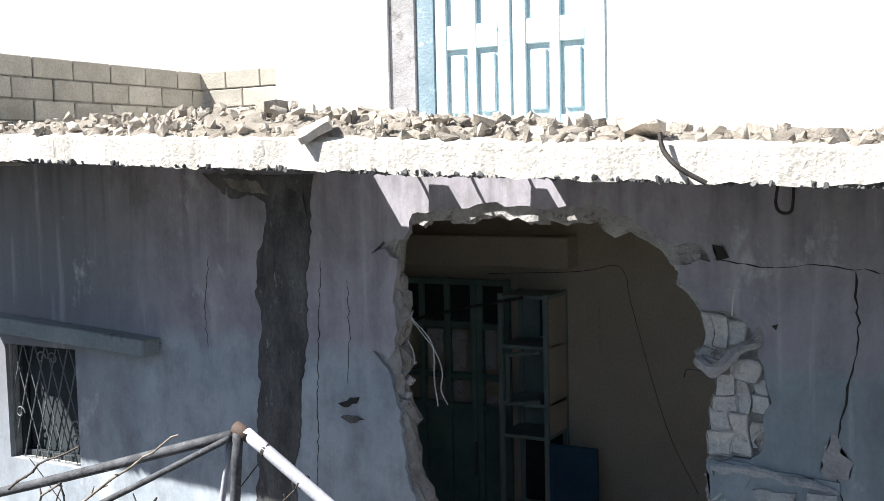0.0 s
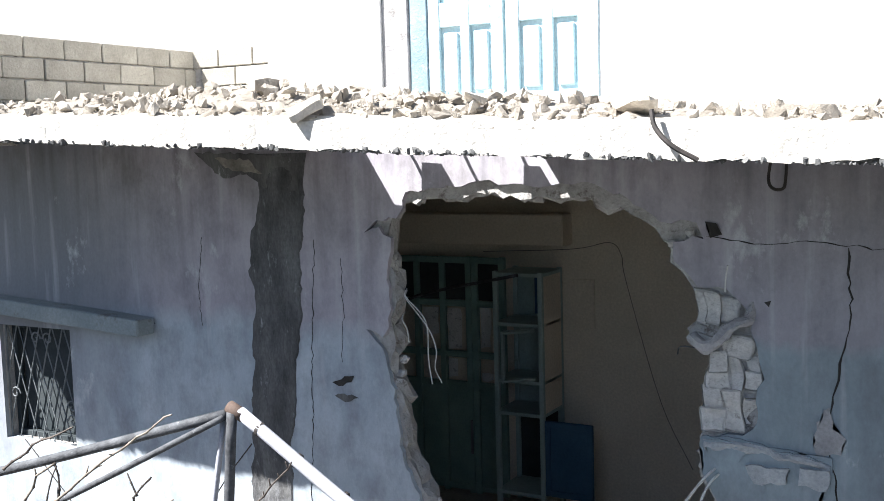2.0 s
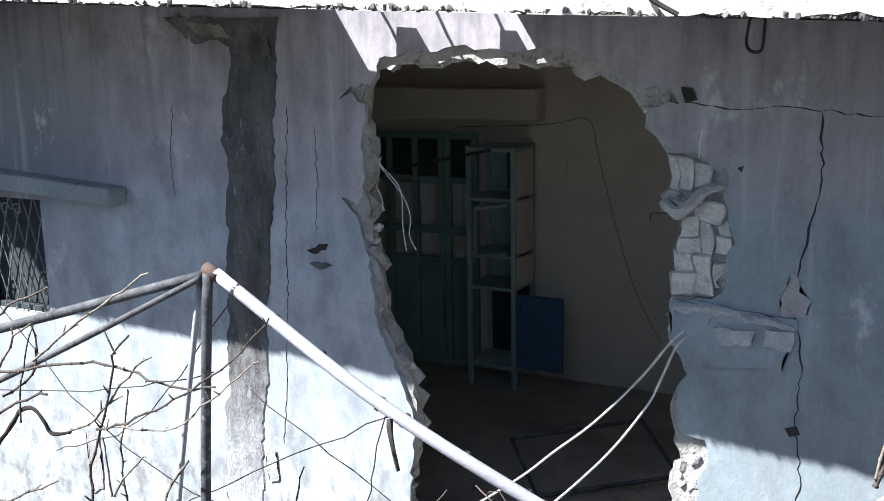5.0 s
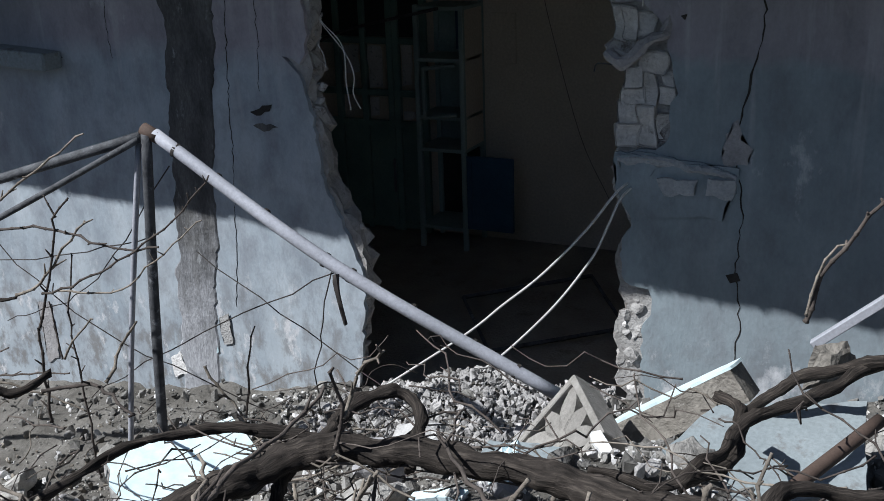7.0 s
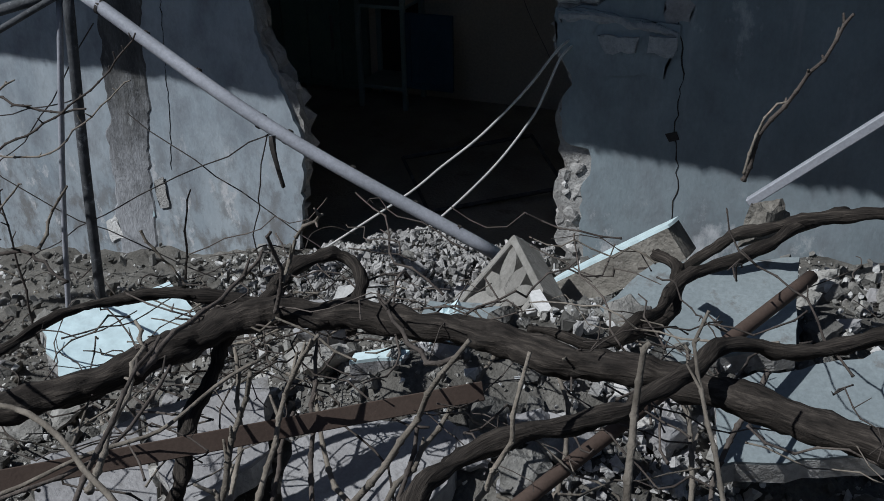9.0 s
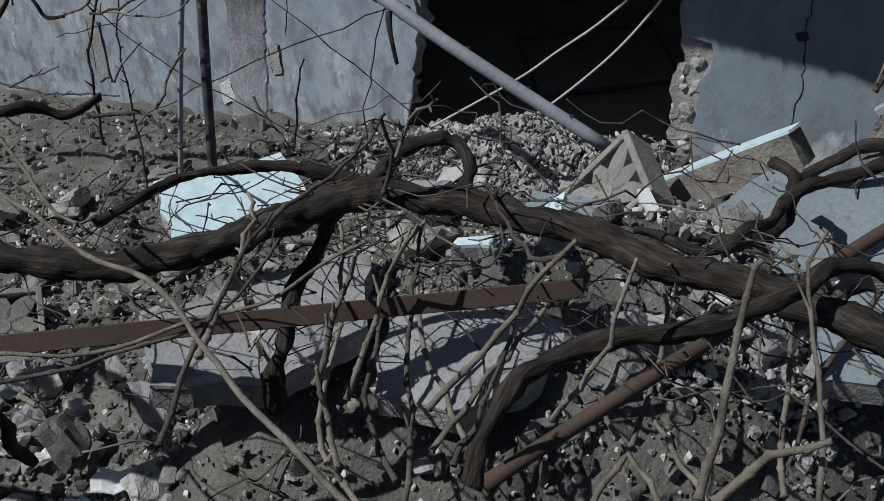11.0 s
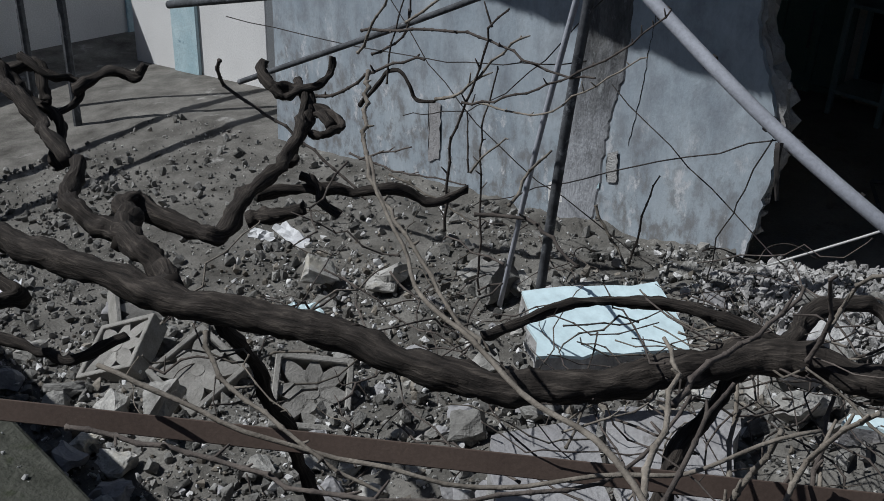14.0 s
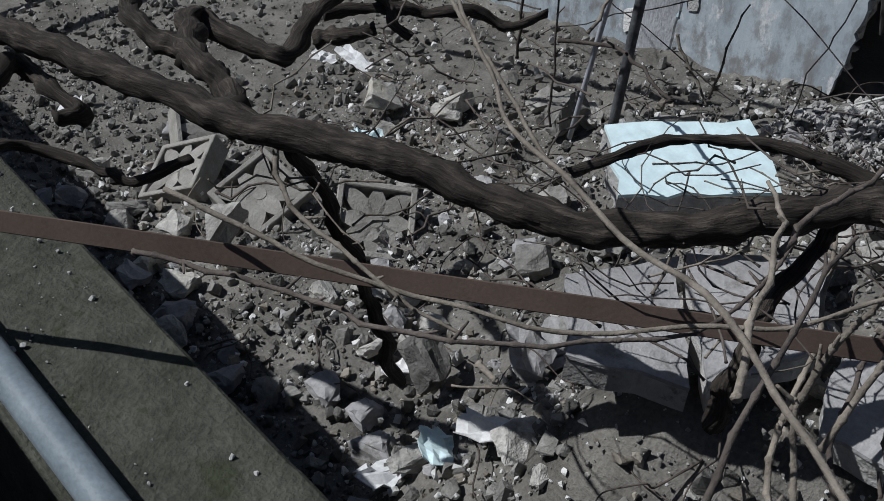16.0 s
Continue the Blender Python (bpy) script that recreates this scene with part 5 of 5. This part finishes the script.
TANGLE = [
    ([(-1.30, -1.80, 1.60), (-0.94, -1.80, 1.85), (-0.74, -1.80, 1.97), (-0.59, -1.80, 2.07)], 0.008),
    ([(-1.60, -1.80, 1.50), (-1.08, -1.80, 1.62), (-0.79, -1.80, 1.64), (-0.62, -1.80, 1.61), (-0.41, -1.80, 1.60), (-0.27, -1.80, 1.63)], 0.009),
    ([(-0.94, -1.80, 1.34), (-0.80, -1.80, 1.38), (-0.59, -1.80, 1.49), (-0.41, -1.80, 1.59), (-0.12, -1.80, 1.80), (0.02, -1.80, 1.94)], 0.007),
    ([(-1.11, -1.80, 1.30), (-0.98, -1.80, 1.37), (-0.88, -1.80, 1.45), (-0.80, -1.80, 1.54), (-0.64, -1.80, 1.70)], 0.009),
    ([(-1.02, -1.80, 0.70), (-1.00, -1.80, 1.10), (-0.94, -1.80, 1.30), (-0.82, -1.80, 1.60), (-0.80, -1.80, 1.72), (-0.72, -1.80, 1.78)], 0.009),
    ([(-0.80, -1.80, 1.70), (-0.83, -1.80, 1.76), (-0.85, -1.80, 1.79)], 0.006),
    ([(-0.88, -1.80, 1.04), (-0.78, -1.80, 1.16), (-0.67, -1.80, 1.26)], 0.007),
    ([(-0.88, -1.80, 1.04), (-0.90, -1.80, 1.17), (-0.91, -1.80, 1.31)], 0.006),
    ([(-1.63, -1.80, 1.71), (-1.43, -1.80, 1.83), (-1.15, -1.80, 1.96)], 0.008),
    ([(-1.62, -1.80, 1.38), (-1.42, -1.80, 1.68), (-1.30, -1.80, 1.77)], 0.009),
    ([(-1.42, -1.80, 1.30), (-1.38, -1.80, 1.52), (-1.28, -1.80, 1.77)], 0.006),
    ([(-1.96, -1.50, 0.66), (-1.77, -1.50, 0.76), (-1.57, -1.50, 0.85)], 0.008),
    ([(-1.73, -1.50, 0.65), (-1.40, -1.50, 0.64), (-1.09, -1.50, 0.59)], 0.008),
    ([(-2.04, -1.50, 0.67), (-1.71, -1.50, 0.68), (-1.35, -1.50, 0.76), (-1.18, -1.50, 0.78)], 0.008),
    ([(-0.53, -1.00, 0.45), (-0.49, -1.00, 0.77), (-0.44, -1.00, 0.94)], 0.008),
    ([(-0.78, -1.00, 0.67), (-0.69, -1.00, 0.56), (-0.54, -1.00, 0.41)], 0.010),
]
HOOK = [(-1.60, -1.80, 1.14), (-1.48, -1.80, 1.28), (-1.42, -1.80, 1.35), (-1.34, -1.80, 1.37), (-1.27, -1.80, 1.33), (-1.23, -1.80, 1.27), (-1.11, -1.80, 1.30)]
FARTANGLE = [
    ([(-1.57, -1.75, 1.38), (-1.35, -1.75, 1.54), (-1.34, -1.75, 1.76)], 0.008),
    ([(-0.88, -1.70, 0.39), (-0.89, -1.70, 0.80), (-0.91, -1.70, 1.16), (-0.84, -1.70, 1.50)], 0.007),
    ([(-0.96, -1.70, 1.32), (-0.63, -1.70, 1.35), (-0.39, -1.70, 1.52), (-0.12, -1.70, 1.73)], 0.006),
    ([(-2.16, -2.20, 1.30), (-2.28, -2.10, 1.11), (-1.91, -2.00, 0.97), (-1.44, -1.90, 0.73)], 0.012),
    ([(-1.56, -2.20, 1.31), (-1.33, -2.20, 1.35), (-1.02, -2.20, 1.55), (-0.77, -2.20, 1.66)], 0.010),
    ([(-0.59, -1.85, 1.00), (-0.60, -1.73, 1.12), (-0.48, -1.75, 1.25)], 0.010),
]
BASAL = [
    ([(1.48, -3.3, 1.02), (1.41, -3.14, 1.11), (1.3, -2.96, 1.23), (1.19, -2.7, 1.41)], 0.011),
    ([(1.39, -3.36, 1.02), (1.2, -3.26, 1.11), (1.11, -3.0, 1.26), (0.99, -2.81, 1.41)], 0.011),
    ([(1.48, -3.16, 1.08), (1.52, -2.96, 1.17), (1.58, -2.74, 1.27), (1.67, -2.47, 1.39)], 0.011),
    ([(1.44, -3.27, 1.04), (1.27, -3.13, 1.15), (1.2, -2.89, 1.3)], 0.011),
    ([(2.03, -3.01, 1.02), (1.86, -2.9, 1.11), (1.77, -2.84, 1.16)], 0.011),
    ([(2.28, -2.84, 1.03), (2.21, -2.61, 1.16), (2.13, -2.3, 1.35)], 0.011),
    ([(1.54, -3.17, 1.06), (1.54, -2.92, 1.18), (1.52, -2.78, 1.27)], 0.011),
    ([(2.13, -2.95, 1.02), (1.98, -2.85, 1.1), (1.89, -2.79, 1.16)], 0.011),
    ([(1.53, -3.1, 1.1), (1.37, -2.98, 1.2), (1.23, -2.81, 1.33)], 0.011),
    ([(2.35, -2.26, 1.3), (2.27, -2.58, 1.16), (2.27, -2.79, 1.06)], 0.011),
    ([(1.87, -3.09, 1.02), (1.91, -2.87, 1.11), (1.87, -2.59, 1.27), (1.76, -2.45, 1.37)], 0.011),
]
OLDWOOD = [
    ([(-0.79, -3.02, 1.24), (-0.74, -2.94, 1.27), (-0.67, -2.84, 1.30)], 0.030),
    ([(-2.01, -3.59, 1.52), (-1.91, -3.51, 1.48), (-1.88, -3.42, 1.55), (-1.83, -3.34, 1.57), (-1.75, -3.31, 1.52), (-1.70, -3.31, 1.44)], 0.030),
    ([(-1.91, -3.62, 1.36), (-1.88, -3.55, 1.41), (-1.84, -3.47, 1.44), (-1.84, -3.40, 1.52), (-1.91, -3.42, 1.58)], 0.028),
    ([(-1.97, -3.39, 1.49), (-1.90, -3.30, 1.52), (-1.85, -3.21, 1.54), (-1.78, -3.21, 1.46), (-1.77, -3.23, 1.43)], 0.024),
    ([(-1.81, -3.28, 1.42), (-1.71, -3.23, 1.36), (-1.67, -3.27, 1.27), (-1.62, -3.28, 1.20)], 0.026),
    ([(-1.90, -3.25, 1.57), (-1.78, -3.15, 1.53), (-1.69, -3.11, 1.46), (-1.72, -3.22, 1.39)], 0.020),
    ([(-1.72, -3.11, 1.50), (-1.65, -3.01, 1.53), (-1.58, -2.93, 1.53), (-1.58, -2.89, 1.58)], 0.022),
    ([(-2.06, -3.56, 1.42), (-1.98, -3.46, 1.44), (-1.91, -3.40, 1.40), (-1.95, -3.39, 1.48)], 0.022),
    ([(-0.77, -2.75, 1.32), (-0.71, -2.71, 1.30), (-0.68, -2.72, 1.25), (-0.64, -2.70, 1.22)], 0.020),
    ([(-1.30, -2.50, 1.48), (-1.24, -2.48, 1.43), (-1.19, -2.42, 1.44), (-1.17, -2.32, 1.51), (-1.19, -2.29, 1.57)], 0.018),
    ([(-0.89, -2.77, 1.35), (-1.11, -2.49, 1.39), (-1.25, -2.44, 1.43), (-1.34, -2.47, 1.46), (-1.46, -2.41, 1.50)], 0.026),
    ([(-0.85, -2.94, 1.30), (-0.73, -2.71, 1.28), (-0.58, -2.54, 1.27), (-0.43, -2.29, 1.25)], 0.022),
    ([(-1.73, -3.66, 1.50), (-1.98, -3.46, 1.50), (-1.79, -3.41, 1.50), (-1.58, -3.60, 1.50), (-1.43, -3.74, 1.50)], 0.030),
    ([(-1.02, -3.51, 1.50), (-1.61, -3.40, 1.55), (-1.86, -3.36, 1.60)], 0.028),
    ([(-0.82, -4.04, 1.40), (-0.90, -3.91, 1.40), (-0.61, -3.92, 1.40), (-0.59, -3.99, 1.40)], 0.030),
    ([(-0.97, -4.04, 1.10), (-0.90, -3.89, 1.10), (-0.59, -3.80, 1.10), (-0.59, -3.62, 1.10)], 0.020),
    ([(-0.95, -2.53, 1.40), (-1.15, -2.40, 1.40), (-0.97, -2.46, 1.40), (-0.87, -2.60, 1.40), (-0.95, -2.61, 1.40)], 0.020),
]
WHIPS = [
    ([(-0.56, -2.66, 1.75), (-0.01, -3.13, 1.74), (0.37, -3.33, 1.73), (0.65, -3.46, 1.71), (0.79, -3.49, 1.70)], 0.009),
    ([(0.07, -4.08, 1.40), (0.43, -3.93, 1.44), (0.71, -3.85, 1.48), (0.89, -3.73, 1.52), (1.10, -3.49, 1.56), (1.09, -3.20, 1.60)], 0.008),
    ([(0.08, -3.72, 1.50), (0.28, -3.80, 1.50), (0.55, -3.81, 1.50), (0.80, -3.79, 1.50)], 0.008),
    ([(0.06, -2.77, 1.50), (0.25, -2.75, 1.55), (0.57, -2.94, 1.60)], 0.008),
    ([(1.33, -3.76, 1.75), (1.23, -3.56, 1.73), (1.11, -3.31, 1.72), (1.00, -3.17, 1.70)], 0.009),
    ([(1.15, -3.37, 1.70), (1.11, -3.18, 1.70), (1.12, -3.02, 1.70), (1.09, -2.77, 1.70)], 0.009),
    ([(0.86, -3.81, 1.50), (0.93, -3.81, 1.50)], 0.009),
]


def shoot(pts, r, material, name, k):
    """A shoot that kinks at its nodes, thickens there and bears a few short spurs."""
    q = random.Random(k)
    line = [Vector(pts[0])]
    smooth_line = spline(pts, 24)
    for p in smooth_line[1:]:
        if (p - line[-1]).length > 0.055 + 0.3 * r:
            line.append(p)
    line.append(smooth_line[-1])
    line = [p + Vector((q.uniform(-1, 1), q.uniform(-1, 1), q.uniform(-1, 1))) * (0.004 + 0.45 * r) for p in line]
    dense, radii = [], []
    n = len(line) - 1
    for i in range(n):
        for u in (0.0, 0.14, 0.86):
            dense.append(line[i].lerp(line[i + 1], u))
            w = r * (0.85 - 0.35 * (i + u) / n)
            radii.append(w * (1.28 if u == 0.0 else 0.92))
    dense.append(line[-1])
    radii.append(r * 0.5)
    bm = tube(dense, 1.0, sides=7, steps=1, radii=radii)
    for i in range(1, n):
        if q.random() < (0.30 if r > 0.006 else 0.12):
            d = (line[i + 1] - line[i]).normalized() * 0.7 + Vector((q.uniform(-1, 1), q.uniform(-1, 1), q.uniform(-0.2, 1))).normalized()
            m = q.uniform(0.012, 0.045)
            tube([line[i], line[i] + d * m * 0.6, line[i] + d * m], r * 0.55, r * 0.3, sides=5, steps=2, bm=bm)
    return part(name, bm, material, vine, smooth=True)


LOG = [(1.88, -1.5, 1.06), (2.09, -1.5, 1.28), (2.27, -1.5, 1.38), (2.54, -1.5, 1.48), (3.0, -1.45, 1.58)]
part("bough", tube(LOG, 0.022, 0.022, sides=12, steps=12, gnarl=0.6, wander=0.035, seed=91), BARK, vine, smooth=True)
for k, (pts, r) in enumerate(PRUNED):
    shoot(pts, r * 0.85, CANE, "cane", 200 + k)
for k, (pts, r) in enumerate(BASAL):
    shoot(pts, r, CANE if k % 3 else TWIG, "cane", 340 + k)
for k, (pts, r) in enumerate(SHOOTS + WHIPS):
    shoot(pts, r, CANE if k % 2 else TWIG, "shoot", 230 + k)
for k, (pts, r) in enumerate(TANGLE + FARTANGLE):
    shoot(pts, r, TWIG if k % 3 else CANE, "shoot", 260 + k)
part("bough", tube(HOOK, 0.010, 0.008, sides=10, steps=10, gnarl=0.6, wander=0.02, seed=95), BARK, vine, smooth=True)
for k, (pts, r) in enumerate(OLDWOOD):
    part("bough", tube(pts, r * 0.92, r * 0.78, sides=12, steps=14, gnarl=0.9, wander=0.05, seed=300 + k), BARK, vine, smooth=True)

# thin dry twigs caught round the trunk
q = random.Random(77)


def crooked(c, d, kinks):
    """A crooked line through c along d."""
    out = []
    for n in range(kinks + 1):
        u = 2 * n / kinks - 1
        out.append(c + d * u + Vector((q.uniform(-1, 1), q.uniform(-1, 1), q.uniform(-1, 1))) * 0.16 * d.length)
    return out


for k in range(160):
    i = min(int(3 + q.random() * 10), 12)
    c = Vector(TRUNK[i]).lerp(Vector(TRUNK[i + 1]), q.random()) + Vector((q.uniform(-0.2, 0.2), q.uniform(-0.1, 0.6), q.uniform(-0.3, 0.10)))
    a = q.uniform(0, 6.28)
    d = Vector((math.cos(a), math.sin(a) * 0.8, q.uniform(-0.25, 0.45))) * q.uniform(0.10, 0.34)
    shoot(crooked(c, d, 5), q.uniform(0.002, 0.005), TWIG if k % 4 else CANE, "twig", 400 + k)

# dry twigs over the yard and the heap
for k in range(80):
    x, y = q.uniform(-3.4, 2.8), q.uniform(-3.4, -0.4)
    a = q.uniform(0, 6.28)
    d = Vector((math.cos(a), math.sin(a), 0)) * q.uniform(0.1, 0.35)
    c = Vector((x, y, ground_height(x, y) + q.uniform(0.04, 0.16)))
    s = Vector((-d.y, d.x, q.uniform(0, 0.3))) * q.uniform(-0.3, 0.3)
    o = thing("fallen_twig", "dry leafless twig lying on the debris", "twig", tube(crooked(c, d, 5), 0.0042, 0.002, sides=6, steps=6, gnarl=0.3, wander=0.02, seed=600 + k), TWIG if k % 3 else CANE, "fallen twigs", smooth=True)
